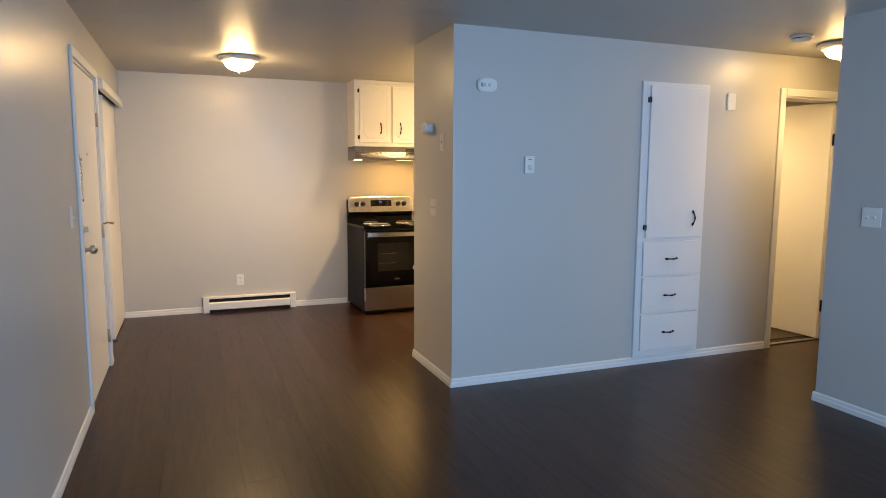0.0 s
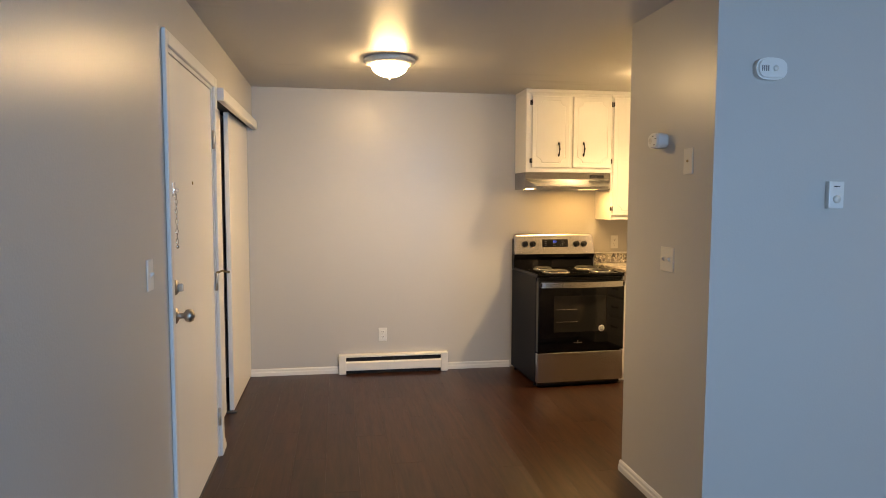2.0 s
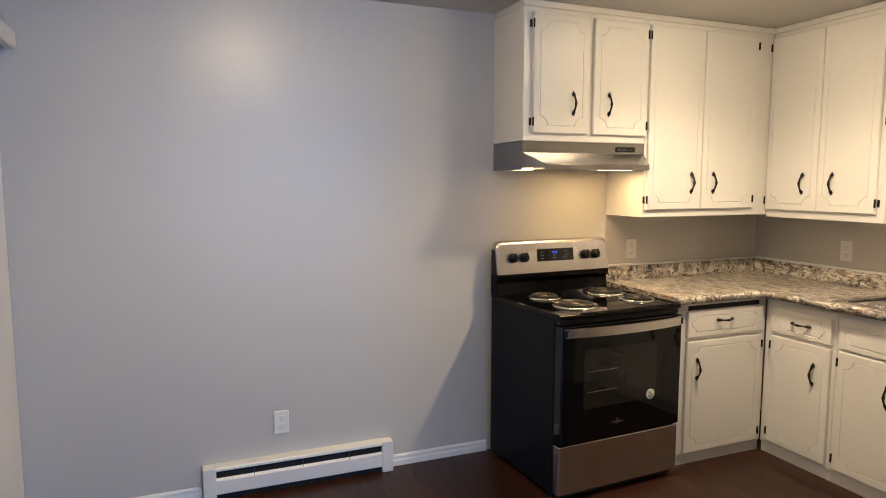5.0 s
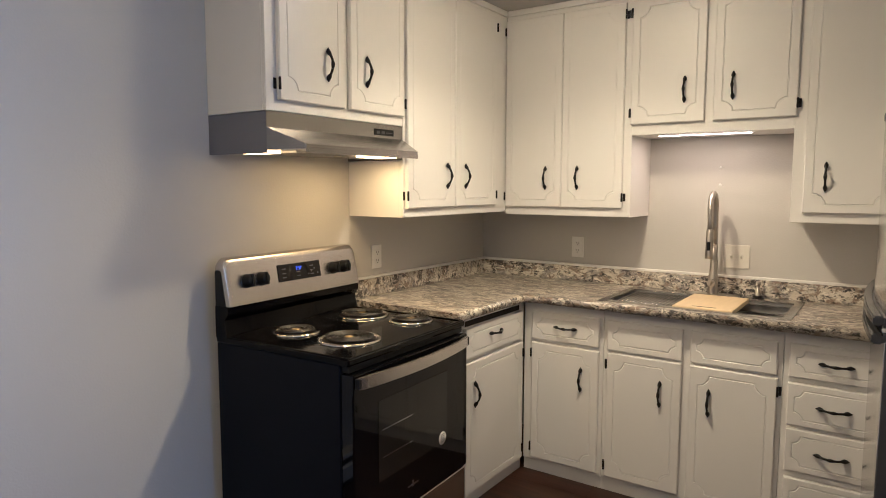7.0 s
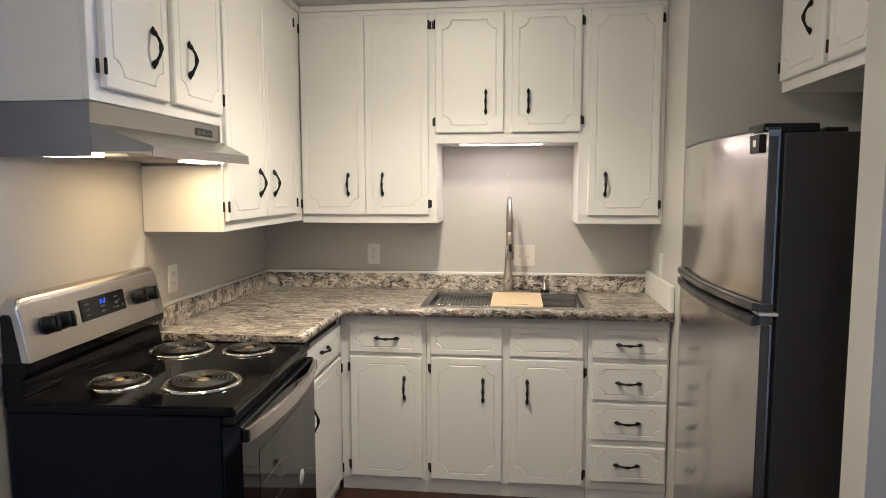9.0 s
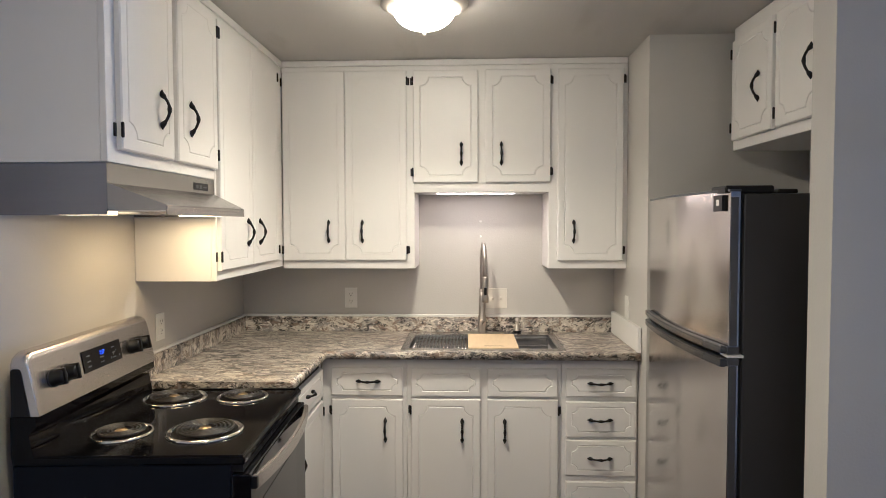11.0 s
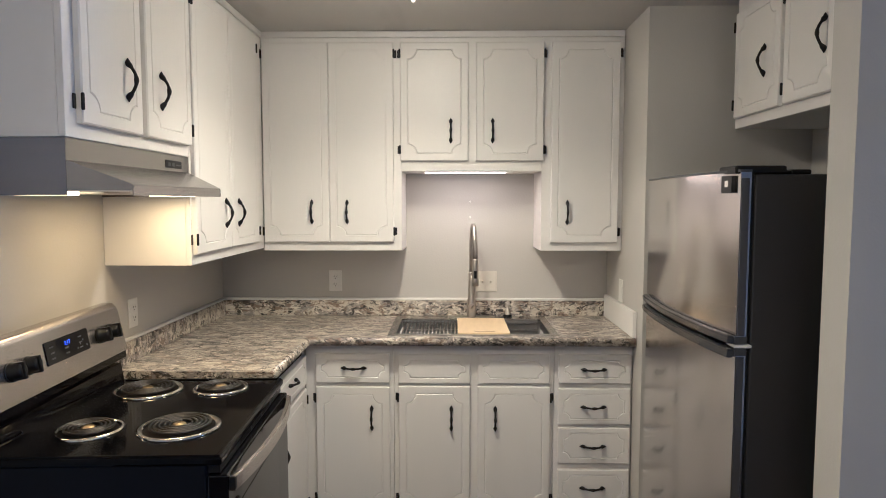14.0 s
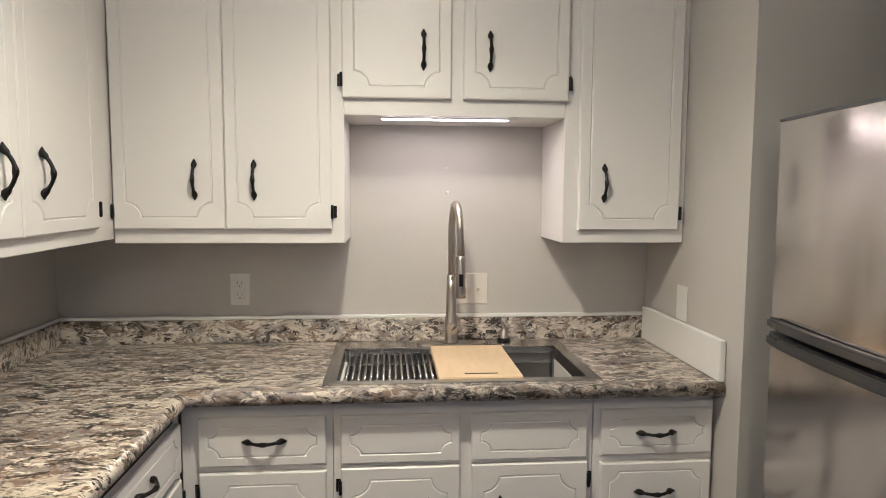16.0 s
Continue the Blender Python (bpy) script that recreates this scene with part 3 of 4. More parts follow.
for x0, x1 in ((ix0, ix0 + 0.014), (ix1 - 0.014, ix1)):
    part("ledge", box(B(), x0, -iy, -0.016, x1, iy, -0.013), SINKSTEEL, sink)
    part("ledge", box(B(), x0, -iy, -0.052, x1, iy, -0.049), SINKSTEEL, sink)
part("drain", lathe(B(), ((0, -0.216), (0.045, -0.216), (0.055, -0.2155), (0.055, -0.218)), pose(0, -0.1, 0)), CHROME, sink)

t = thing("roll_up_rack", pose(sx, sy + 0.19, CT), "steel roll-up drying rack resting in the sink", "drying rack")
for k in range(15):
    y = -0.105 + 0.0185 * k
    part("rod", tube(B(), ((ix0 + 0.003, y, -0.0085), (ix1 - 0.003, y, -0.0085)), 0.0042, 8), SINKSTEEL, t)
for x in (ix0 + 0.012, ix1 - 0.012):
    part("end_strip", box(B(), x - 0.004, -0.11, -0.0128, x + 0.004, 0.16, -0.0118), BLACKPLASTIC, t)

t = thing("cutting_board", pose(sx, 5.795, CT), "pale maple cutting board laid across the sink", "cutting board")
part("board", box(B(), ix0 + 0.002, -0.125, -0.012, ix1 + 0.004, 0.125, 0.010, 0.003), MAPLE, t)
part("finger_slot", box(B(), ix0 + 0.030, -0.055, 0.0102, ix0 + 0.038, 0.045, 0.0108), SHADOWGAP, t, "dark finger slot")

t = thing("kitchen_faucet", pose(3.770, 5.843, CT + 0.005), "brushed nickel pull-down gooseneck faucet on an oval plate", "faucet")
bm = B()
ring = [(0.028 * math.cos(a), (0.125 - 0.028) * (1 if math.sin(a) > 0 else -1) + 0.028 * math.sin(a)) for a in (2 * math.pi * (k + 0.5) / 24 for k in range(24))]
extrude(bm, ring, "z", 0, 0.007)
part("deck_plate", bm, NICKEL, t)
part("body", lathe(B(), ((0.0, 0.007), (0.027, 0.007), (0.027, 0.012), (0.0235, 0.02), (0.0235, 0.095), (0.019, 0.105), (0.0165, 0.19), (0.0165, 0.25), (0.0, 0.25)), n=20), NICKEL, t)
arc = [(0, 0, 0.25), (0, 0, 0.36)] + [(-0.085 + 0.085 * math.cos(a), -0.012 * a / math.pi, 0.415 + 0.085 * math.sin(a)) for a in (math.pi * k / 14 for k in range(15))] + [(-0.170, -0.014, 0.36), (-0.170, -0.014, 0.33)]
part("spout_hose", tube(B(), arc, 0.0125, 14), NICKEL, t)
part("spray_head", tube(B(), ((-0.170, -0.014, 0.335), (-0.170, -0.014, 0.325), (-0.170, -0.014, 0.24), (-0.170, -0.014, 0.215), (-0.170, -0.014, 0.195)), (0.012, 0.016, 0.016, 0.0185, 0.0185), 16), NICKEL, t)
part("docking_arm", tube(B(), ((0, 0, 0.235), (-0.08, -0.007, 0.262), (-0.165, -0.014, 0.285)), 0.006, 10), NICKEL, t)
part("spray_button", box(B(), -0.192, -0.021, 0.235, -0.185, -0.007, 0.275, 0.002), BLACKPLASTIC, t)
part("lever_hub", tube(B(), ((-0.018, 0, 0.062), (-0.044, 0, 0.062)), 0.019, 20), NICKEL, t)
part("lever", tube(B(), ((-0.040, 0.0, 0.058), (-0.060, -0.01, 0.075), (-0.085, -0.015, 0.082)), (0.005, 0.0045, 0.0035), 10), NICKEL, t)
t = thing("soap_dispenser", pose(3.808, 5.645, CT + 0.005), "small brushed nickel soap dispenser beside the faucet", "soap dispenser")
part("base", lathe(B(), ((0, 0), (0.024, 0), (0.024, 0.009), (0.016, 0.0115), (0, 0.0115)), n=20), BLACKPLASTIC, t, "black base ring")
part("collar", lathe(B(), ((0, 0.0117), (0.0145, 0.0117), (0.0145, 0.012), (0.0138, 0.013), (0.012, 0.04), (0.008, 0.044), (0.008, 0.062), (0.012, 0.066), (0.012, 0.078), (0, 0.080)), n=18), NICKEL, t)
part("nozzle", tube(B(), ((0, 0, 0.071), (-0.03, 0, 0.073), (-0.058, 0, 0.066)), (0.006, 0.005, 0.004), 10), NICKEL, t)

# LED strip under the short cabinet
t = thing("under_cabinet_light", pose(3.630, 5.880, 1.7085), "slim glowing LED strip under the short cabinet", "under-cabinet light")
part("housing", box(B(), -0.016, -0.212, -0.003, 0.016, 0.212, 0, 0.001), WHITEPLASTIC, t)
part("diffuser", box(B(), -0.012, -0.205, -0.0065, 0.012, 0.205, -0.0035), LEDGLOW, t, "glowing strip")
lamp("led_light", "AREA", pose(3.630, 5.880, 1.6995), 2.3, LED, 0.03, 0.40)

# ---- range ----
SXL, SXR, SF, SB = 1.913, 2.655, 6.546, 7.176
rg = thing("electric_range", pose(SXL - 0.003, SF + 0.002, 0, 0, 0, 2.8) @ Matrix.Scale(1.012, 4, (0, 0, 1)), "black and stainless steel electric coil range", "stove")
W, D = SXR - SXL, SB - SF
part("body", box(B(), 0.004, 0.03, 0.03, W - 0.004, D, 0.869, 0.004), RANGESIDE, rg, "black enamel side panels")
for x in (0.03, W - 0.03):
    for y in (0.08, D - 0.05):
        part("foot", lathe(B(), ((0, 0), (0.018, 0), (0.018, 0.01), (0.010, 0.012), (0.010, 0.032), (0, 0.032)), pose(x, y, 0), 12), BLACKPLASTIC, rg)
bm = B()
box(bm, 0, -0.012, 0.8695, W, D, 0.8920, 0.006)
cook = part("cooktop", bm, ENAMEL, rg, "glossy black enamel cooktop")
bm = B()
for x0, y0, x1, y1 in ((0.006, -0.006, W - 0.006, 0.004), (0.006, 0.004, 0.016, D - 0.07), (W - 0.016, 0.004, W - 0.006, D - 0.07)):
    box(bm, x0, y0, 0.8905, x1, y1, 0.8960, 0.002)
part("raised_lip", bm, ENAMEL, cook)


def burner(x, y, r):
    b = part("burner", lathe(B(), ((r * 0.95, 0.8930), (r * 0.97, 0.8940), (r * 1.01, 0.8975), (r * 1.06, 0.8990), (r * 1.12, 0.8975), (r * 1.13, 0.8930)), pose(x, y, 0), 40), CHROME, rg, "chrome drip pan ring")
    part("drip_pan", lathe(B(), ((0, 0.8926), (r * 0.3, 0.8926), (r * 0.96, 0.8938)), pose(x, y, 0), 40), PANBLACK, b)
    turns = 5.3 if r > 0.09 else 4.3
    pts = [(x + (0.024 + (r - 0.034) * k / 110) * math.cos(turns * 2 * math.pi * k / 110), y + (0.024 + (r - 0.034) * k / 110) * math.sin(turns * 2 * math.pi * k / 110), 0.9030) for k in range(111)]
    part("coil", tube(B(), pts, 0.0041, 8), COIL, b, "dark electric coil")
    part("medallion", lathe(B(), ((0, 0.9062), (0.004, 0.9060), (0.005, 0.9052), (0.017, 0.9046), (0.020, 0.9010), (0, 0.8960)), pose(x, y, 0), 16), BRASS, b)


for bx, by, r in ((0.228, 0.178, 0.103), (0.622, 0.180, 0.083), (0.210, 0.430, 0.083), (0.604, 0.426, 0.103)):
    burner(bx, by, r)
# backguard
bm = extrude(B(), ((D - 0.062, 0.888), (D - 0.050, 0.955), (D - 0.070, 0.978), (D - 0.070, 1.005), (D, 1.005), (D, 0.888)), "x", 0.0, W)
part("backguard_base", bm, ENAMEL, rg)
bm = B()
prof = ((D - 0.078, 1.006), (D - 0.050, 1.160), (D - 0.046, 1.172), (D - 0.038, 1.179), (D - 0.028, 1.181), (D - 0.010, 1.181), (D - 0.002, 1.173), (D - 0.002, 1.006))
steps = [(0.032 * (1 - math.cos(q)), 0.032 * (1 - math.sin(q))) for q in (math.pi / 2 * k / 6 for k in range(7))]
rings = []
for x, drop in [(0.004 + e, d) for e, d in steps] + [(W - 0.004 - e, d) for e, d in reversed(steps)]:
    rings.append([bm.verts.new((x, y, 1.006 + (z - 1.006) * (1 - drop / 0.175))) for y, z in prof])
for a, b in zip(rings, rings[1:]):
    for i in range(len(prof)):
        f = bm.faces.new((a[i], a[(i + 1) % len(prof)], b[(i + 1) % len(prof)], b[i]))
        f.smooth = 1 <= i <= 3
bm.faces.new(rings[0])
bm.faces.new(rings[-1])
for x in (0.0, W - 0.0035):
    part("end_cap", extrude(B(), ((D - 0.052, 1.006), (D - 0.030, 1.128), (D - 0.024, 1.136), (D - 0.010, 1.137), (D - 0.004, 1.131), (D - 0.004, 1.006)), "x", x, x + 0.0035), BLACKPLASTIC, rg)
guard = part("backguard", bm, STEELH, rg, "brushed steel control panel")
tilt = math.degrees(math.atan2(0.030, 0.164))
panel = lambda x, z: pose(x, D - 0.078 + (z - 1.006) * 0.030 / 0.164, z, 90 - tilt, 0, 0)


def slab(bm, m, x0, y0, x1, y1, h0, h1, bevel=0.0):
    n0 = len(bm.verts)
    box(bm, x0, y0, h0, x1, y1, h1, bevel)
    bm.verts.ensure_lookup_table()
    for v in bm.verts[n0:]:
        v.co = m @ v.co
    return bm


mp = panel(W / 2 + 0.005, 1.098)
disp = part("display", slab(B(), mp, -0.120, -0.034, 0.120, 0.034, 0.0004, 0.003, 0.001), BLACKGLASS, rg, "black clock and keypad panel")
bm = B()
for i in range(3):
    for j, y in enumerate((-0.020, -0.004, 0.014)):
        if (i, j) != (1, 2):
            slab(bm, mp, -0.098 + 0.078 * i, y, -0.078 + 0.078 * i, y + 0.004, 0.0031, 0.0034)
for i in range(4):
    slab(bm, mp, 0.045 + 0.018 * i, -0.02 + 0.01 * (i % 3), 0.051 + 0.018 * i, -0.014 + 0.01 * (i % 3), 0.0031, 0.0034)
tagged(part("key_marks", bm, GREYPLASTIC, disp), kind="stuff")
fc = bpy.data.curves.new("clock_digits", "FONT")
fc.body, fc.size, fc.align_x = "7:17", 0.019, "CENTER"
tmp = bpy.data.objects.new("clock_tmp", fc)
me = bpy.data.meshes.new_from_object(tmp)
bpy.data.objects.remove(tmp)
me.materials.clear()
me.materials.append(BLUEGLOW)
me.transform(mp @ pose(-0.005, 0.006, 0.0036))
ck = new("clock_digits", me)
ck.parent = disp
tagged(ck, label="glowing blue clock digits")
for x in (0.098, 0.168, W - 0.168, W - 0.098):
    mk = panel(x, 1.090)
    k = part("knob", lathe(B(), ((0.0, 0.0005), (0.027, 0.0005), (0.027, 0.006), (0.022, 0.010), (0.020, 0.030), (0.017, 0.034), (0.0, 0.034)), mk, 20), BLACKPLASTIC, rg)
    part("grip", slab(B(), mk, -0.005, -0.024, 0.005, 0.024, 0.010, 0.040, 0.002), BLACKPLASTIC, k)
bm = B()
for x in (0.098, 0.168, W - 0.168, W - 0.098):
    mk = panel(x, 1.090)
    for a in (0.7, 1.5708, 2.4):
        slab(bm, mk, 0.042 * math.cos(a) - 0.0022, 0.042 * math.sin(a) - 0.0012, 0.042 * math.cos(a) + 0.0022, 0.042 * math.sin(a) + 0.0012, 0.0004, 0.0008)
tagged(part("dial_marks", bm, GREYPLASTIC, rg), kind="stuff")
# oven door
part("vent_trim", box(B(), 0.012, -0.004, 0.846, W - 0.012, 0.028, 0.868, 0.002), BLACKPLASTIC, rg)
bm = B()
for i in range(34):
    x = 0.20 + 0.0105 * i
    if i % 12 != 11:
        box(bm, x, -0.0055, 0.851, x + 0.005, -0.0042, 0.863)
part("vent_slots", bm, SHADOWGAP, rg)
door = part("oven_door", box(B(), 0.006, -0.026, 0.285, W - 0.006, 0.028, 0.842, 0.005), BLACKGLASS, rg, "black glass oven door")
part("oven_window", box(B(), 0.135, -0.0272, 0.440, W - 0.165, -0.0262, 0.725), OVENWINDOW, door, "smoked oven window")
# steel strips on the glass stand in for glints off racks inside
for z in (0.520, 0.618):
    part("rack_glint", box(B(), 0.155, -0.0279, z, 0.335, -0.0274, z + 0.0025), STEELH, door)
hp = [(0.020 + (W - 0.040) * k / 20, -0.040 - 0.034 * math.sin(math.pi * k / 20) ** 0.8) for k in range(21)]
bm = B()
for z0, z1 in ((0.793, 0.836),):
    a = [(x, y) for x, y in hp] + [(x, y + 0.014) for x, y in reversed(hp)]
    extrude(bm, a, "z", z0, z1)
bmesh.ops.bevel(bm, geom=[e for e in bm.edges if abs(e.verts[0].co.z - e.verts[1].co.z) < 1e-4], offset=0.003, segments=2, affect="EDGES")
part("handle", bm, STEELH, door, "bowed brushed steel handle")
for x in (0.028, W - 0.028):
    part("handle_mount", box(B(), x - 0.014, -0.042, 0.797, x + 0.014, -0.0255, 0.832, 0.003), BLACKPLASTIC, door)
st = part("sticker", lathe(B(), ((0, 0.0008), (0.026, 0.0008), (0.026, 0.0))  , pose(W - 0.200, -0.0275, 0.462, 90, 0, 0), 24), WHITEPLASTIC, door, "round white sticker with fine print")
bm = B()
for i in range(5):
    box(bm, W - 0.214, -0.0289, 0.448 + 0.007 * i, W - 0.186, -0.0284, 0.450 + 0.007 * i)
part("print_lines", bm, GREYPLASTIC, st)
bm = B()
box(bm, W / 2 - 0.065, -0.0268, 0.352, W / 2 + 0.005, -0.0262, 0.358)
extrude(bm, ((-0.0268, 0.346), (-0.0262, 0.346), (-0.0262, 0.372), (-0.0268, 0.372)), "x", W / 2 - 0.036, W / 2 - 0.026)
part("maker_mark", bm, STEELH, door, "small silver maker's mark")
part("storage_drawer", box(B(), 0.006, -0.020, 0.040, W - 0.006, 0.028, 0.277, 0.005), STEELH, rg, "brushed steel storage drawer")
part("kick_plate", box(B(), 0.02, 0.012, 0.008, W - 0.02, 0.03, 0.039), BLACKPLASTIC, rg)

# ---- range hood ----
hd_ = thing("range_hood", pose(1.913, YN, 1.718), "brushed stainless steel range hood with a lit lamp", "range hood")
HW = 0.745
bm = B()
box(bm, 0.0025, -0.322, -0.1295, HW - 0.0025, -0.316, 0)
box(bm, 0.0025, -0.3155, -0.006, HW - 0.0025, -0.002, 0)
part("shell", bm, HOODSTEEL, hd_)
NL, NR, NY = 0.047, HW - 0.078, -0.468                  # ends and depth of the mitred nose
bm = B()
v = [bm.verts.new(p) for p in ((0.0, -0.3225, -0.056), (HW, -0.3225, -0.056), (NR, NY, -0.116), (NL, NY, -0.116), (0.0, -0.3225, -0.1295), (HW, -0.3225, -0.1295), (NR, NY, -0.1295), (NL, NY, -0.1295))]
for q in ((0, 1, 2, 3), (3, 2, 6, 7), (0, 3, 7, 4), (1, 5, 6, 2), (4, 7, 6, 5), (0, 4, 5, 1)):
    bm.faces.new([v[k] for k in q])
bmesh.ops.bevel(bm, geom=[e for e in bm.edges if all(w.co.y < -0.43 for w in e.verts)], offset=0.003, segments=2, affect="EDGES")
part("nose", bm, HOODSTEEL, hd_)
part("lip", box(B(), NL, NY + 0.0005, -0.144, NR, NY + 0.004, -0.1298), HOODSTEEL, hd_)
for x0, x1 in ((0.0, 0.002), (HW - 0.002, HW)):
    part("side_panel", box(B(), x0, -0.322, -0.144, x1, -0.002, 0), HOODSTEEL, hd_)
part("control_plate", box(B(), HW - 0.185, -0.3235, -0.046, HW - 0.060, -0.3222, -0.020, 0.0003), BLACKPLASTIC, hd_)
bm = B()
box(bm, HW - 0.170, -0.3250, -0.040, HW - 0.150, -0.3236, -0.028)
box(bm, HW - 0.140, -0.3250, -0.040, HW - 0.120, -0.3236, -0.028)
box(bm, HW - 0.108, -0.3250, -0.036, HW - 0.070, -0.3236, -0.032)
part("rocker_switches", bm, GREYPLASTIC, hd_)
part("under_panel", extrude(B(), ((0.004, -0.014), (HW - 0.004, -0.014), (HW - 0.004, -0.322), (NR - 0.004, NY + 0.006), (NL + 0.004, NY + 0.006), (0.004, -0.322)), "z", -0.134, -0.130), STEELH, hd_)
bm = B()
box(bm, 0.10, -0.36, -0.1375, 0.42, -0.10, -0.1345)
part("grease_filter", bm, NICKEL, hd_)
for i in range(11):
    part("filter_rib", box(B(), 0.108 + 0.028 * i, -0.355, -0.1395, 0.112 + 0.028 * i, -0.105, -0.1377), NICKEL, hd_)
part("lens_and_glow", box(B(), 0.46, -0.400, -0.1440, 0.61, -0.31, -0.1345, 0.002), HOODGLOW, hd_, "glowing warm panel: lamp lens and added underside glow")
# not a second lens: glowing panel added for the bright underside
part("lens_and_glow", box(B(), 0.02, -0.31, -0.1440, 0.075, -0.17, -0.1345, 0.002), HOODGLOW, hd_, "glowing warm panel: lamp lens and added underside glow")
lamp("hood_light", "AREA", pose(1.913 + 0.50, YN - 0.30, 1.718 - 0.147), 4.0, HOOD, 0.30, 0.14)

# ---- fridge (faces north; local x to the west) ----
fr = thing("refrigerator", pose(2.995, 5.098, 0, 0, 0, 180), "stainless top-freezer refrigerator with charcoal sides in an alcove", "refrigerator")
FW = 0.850
part("cabinet_body", box(B(), 0, 0.006, 0.025, FW, 0.66, 1.635, 0.006), FRIDGESIDE, fr, "charcoal textured side panels")


def fridge_door(z0, z1):
    """A bowed steel skin between two dark grey end caps."""
    n, pts = 14, []
    for k in range(n + 1):
        u = k / n
        pts.append((0.0 + FW * u, -0.034 - 0.032 * math.sin(math.pi * u)))
    bm = extrude(B(), pts + [(FW, -0.004), (0, -0.004)], "z", z0 + 0.022, z1 - (0.0075 if z1 > 1.5 else 0.022))
    for f in bm.faces:
        f.smooth = abs(f.normal.z) < 0.5 and f.calc_center_median().y < -0.033
    for e in bm.edges:
        e.smooth = e.calc_face_angle(0) < 0.4
    return bm


for z0, z1 in ((1.150, 1.648), (0.06, 1.137)):
    d = part("fridge_door", fridge_door(z0, z1), STEEL, fr, "brushed stainless steel door")
    for a, b in ((z0, z0 + 0.0215), (z1 - (0.007 if z1 > 1.5 else 0.0215), z1)):
        pts = [(-0.002 + (FW + 0.004) * k / 14, -0.037 - 0.032 * math.sin(math.pi * k / 14)) for k in range(15)]
        part("end_cap", extrude(B(), pts + [(FW + 0.002, -0.003), (-0.002, -0.003)], "z", a, b), GREYPLASTIC, d)
    part("side_trim", box(B(), FW + 0.0003, -0.032, z0 + 0.024, FW + 0.003, -0.010, z1 - 0.024, 0.001), DARKSTEEL, d)
    part("gasket", box(B(), 0.008, -0.0036, z0 + 0.01, FW - 0.008, 0.0056, z1 - 0.01), BLACKPLASTIC, d)
# grips along the split
for za, zb, sgn in ((1.152, 1.174, 1), (1.110, 1.135, -1)):
    pts = [(0.02 + (FW - 0.02) * k / 16, -0.058 - 0.030 * math.sin(math.pi * min(1, k / 16 * 1.02)) ** 0.7) for k in range(17)]
    bm = extrude(B(), [(x, y) for x, y in pts] + [(x, y + 0.022) for x, y in reversed(pts)], "z", za, zb)
    bmesh.ops.bevel(bm, geom=[e for e in bm.edges if abs(e.verts[0].co.z - e.verts[1].co.z) < 1e-4], offset=0.004, segments=2, affect="EDGES")
    part("handle", bm, GRIP, fr, "dark grey bowed grip")
part("hinge_bracket", box(B(), FW - 0.05, -0.040, 1.139, FW + 0.006, 0.010, 1.1485, 0.002), WHITEPLASTIC, fr, "white middle hinge")
part("hinge_cover", box(B(), FW - 0.13, -0.045, 1.6355, FW - 0.01, 0.10, 1.660, 0.006), BLACKPLASTIC, fr)
part("hinge_cover", box(B(), FW - 0.10, 0.12, 1.6355, FW - 0.03, 0.18, 1.650, 0.005), BLACKPLASTIC, fr)
lab = part("energy_label", box(B(), FW - 0.100, -0.0475, 1.582, FW - 0.030, -0.0370, 1.632), BLACKPLASTIC, fr, "small dark label with a white square")
part("label_mark", box(B(), FW - 0.076, -0.0480, 1.600, FW - 0.054, -0.0476, 1.618), WHITEPLASTIC, lab)
part("toe_grille", box(B(), 0.01, 0.0, 0.012, FW - 0.01, 0.02, 0.056), BLACKPLASTIC, fr)
for x in (0.06, FW - 0.06):
    for y in (0.06, 0.60):
        part("foot", lathe(B(), ((0, 0), (0.02, 0), (0.02, 0.02), (0.012, 0.026), (0, 0.026)), pose(x, y, 0), 12), BLACKPLASTIC, fr)

# ---- lamps ----
ceiling_light(0.715, 6.00, 0.168, "round flush ceiling light with frosted bowl, lit", DININGGLASS)
ceiling_light(2.665, 6.085, 0.168, "round flush ceiling light with frosted bowl, lit", LAMPGLASS)
ceiling_light(4.73, 3.66, 0.165, "round flush ceiling light with frosted bowl, lit", HALLGLASS)
ceiling_light(4.70, 5.15, 0.165, "round flush ceiling light with frosted bowl, lit", HALLGLASS)
for x, y, e in ((0.715, 6.00, 34), (2.665, 6.085, 94), (4.73, 3.66, 24), (4.70, 5.15, 75)):
    lamp("bulb", "SPOT", pose(x, y, CEIL - 0.150), e, WARM, 0.035)

# ---- west wall: entrance door, closet doors ----
DY0, DY1, DZ = 4.505, 5.515, 2.110
fx = tagged(thing("door_1", pose(XW, DY0, 0), "closed white flush entrance door with nickel hardware", "door"), kind="structure")
part("door_leaf", box(B(), -0.045, 0.022, 0.008, -0.006, DY1 - DY0 - 0.022, DZ - 0.022, 0.002), DOORPAINT, fx)
bm = B()
for y0, y1 in ((-0.005, 0.019), (DY1 - DY0 - 0.019, DY1 - DY0 + 0.005)):
    box(bm, -0.12, y0, 0, 0.0, y1, DZ)
box(bm, -0.12, 0.019, DZ - 0.019, 0.0, DY1 - DY0 - 0.019, DZ + 0.005)
part("jamb", bm, TRIM, fx)
bm = B()
for y0, y1, z0, z1 in ((-0.040, 0.004, 0, DZ + 0.052), (DY1 - DY0 - 0.004, DY1 - DY0 + 0.066, 0, DZ + 0.052), (0.0045, DY1 - DY0 - 0.0045, DZ - 0.004, DZ + 0.052)):
    box(bm, 0.0005, y0, z0, 0.017, y1, z1, 0.004)
part("casing", bm, TRIM, fx, "white door casing")
part("threshold", box(B(), -0.12, 0.02, 0.0, 0.0, DY1 - DY0 - 0.02, 0.007), GREYPLASTIC, fx)
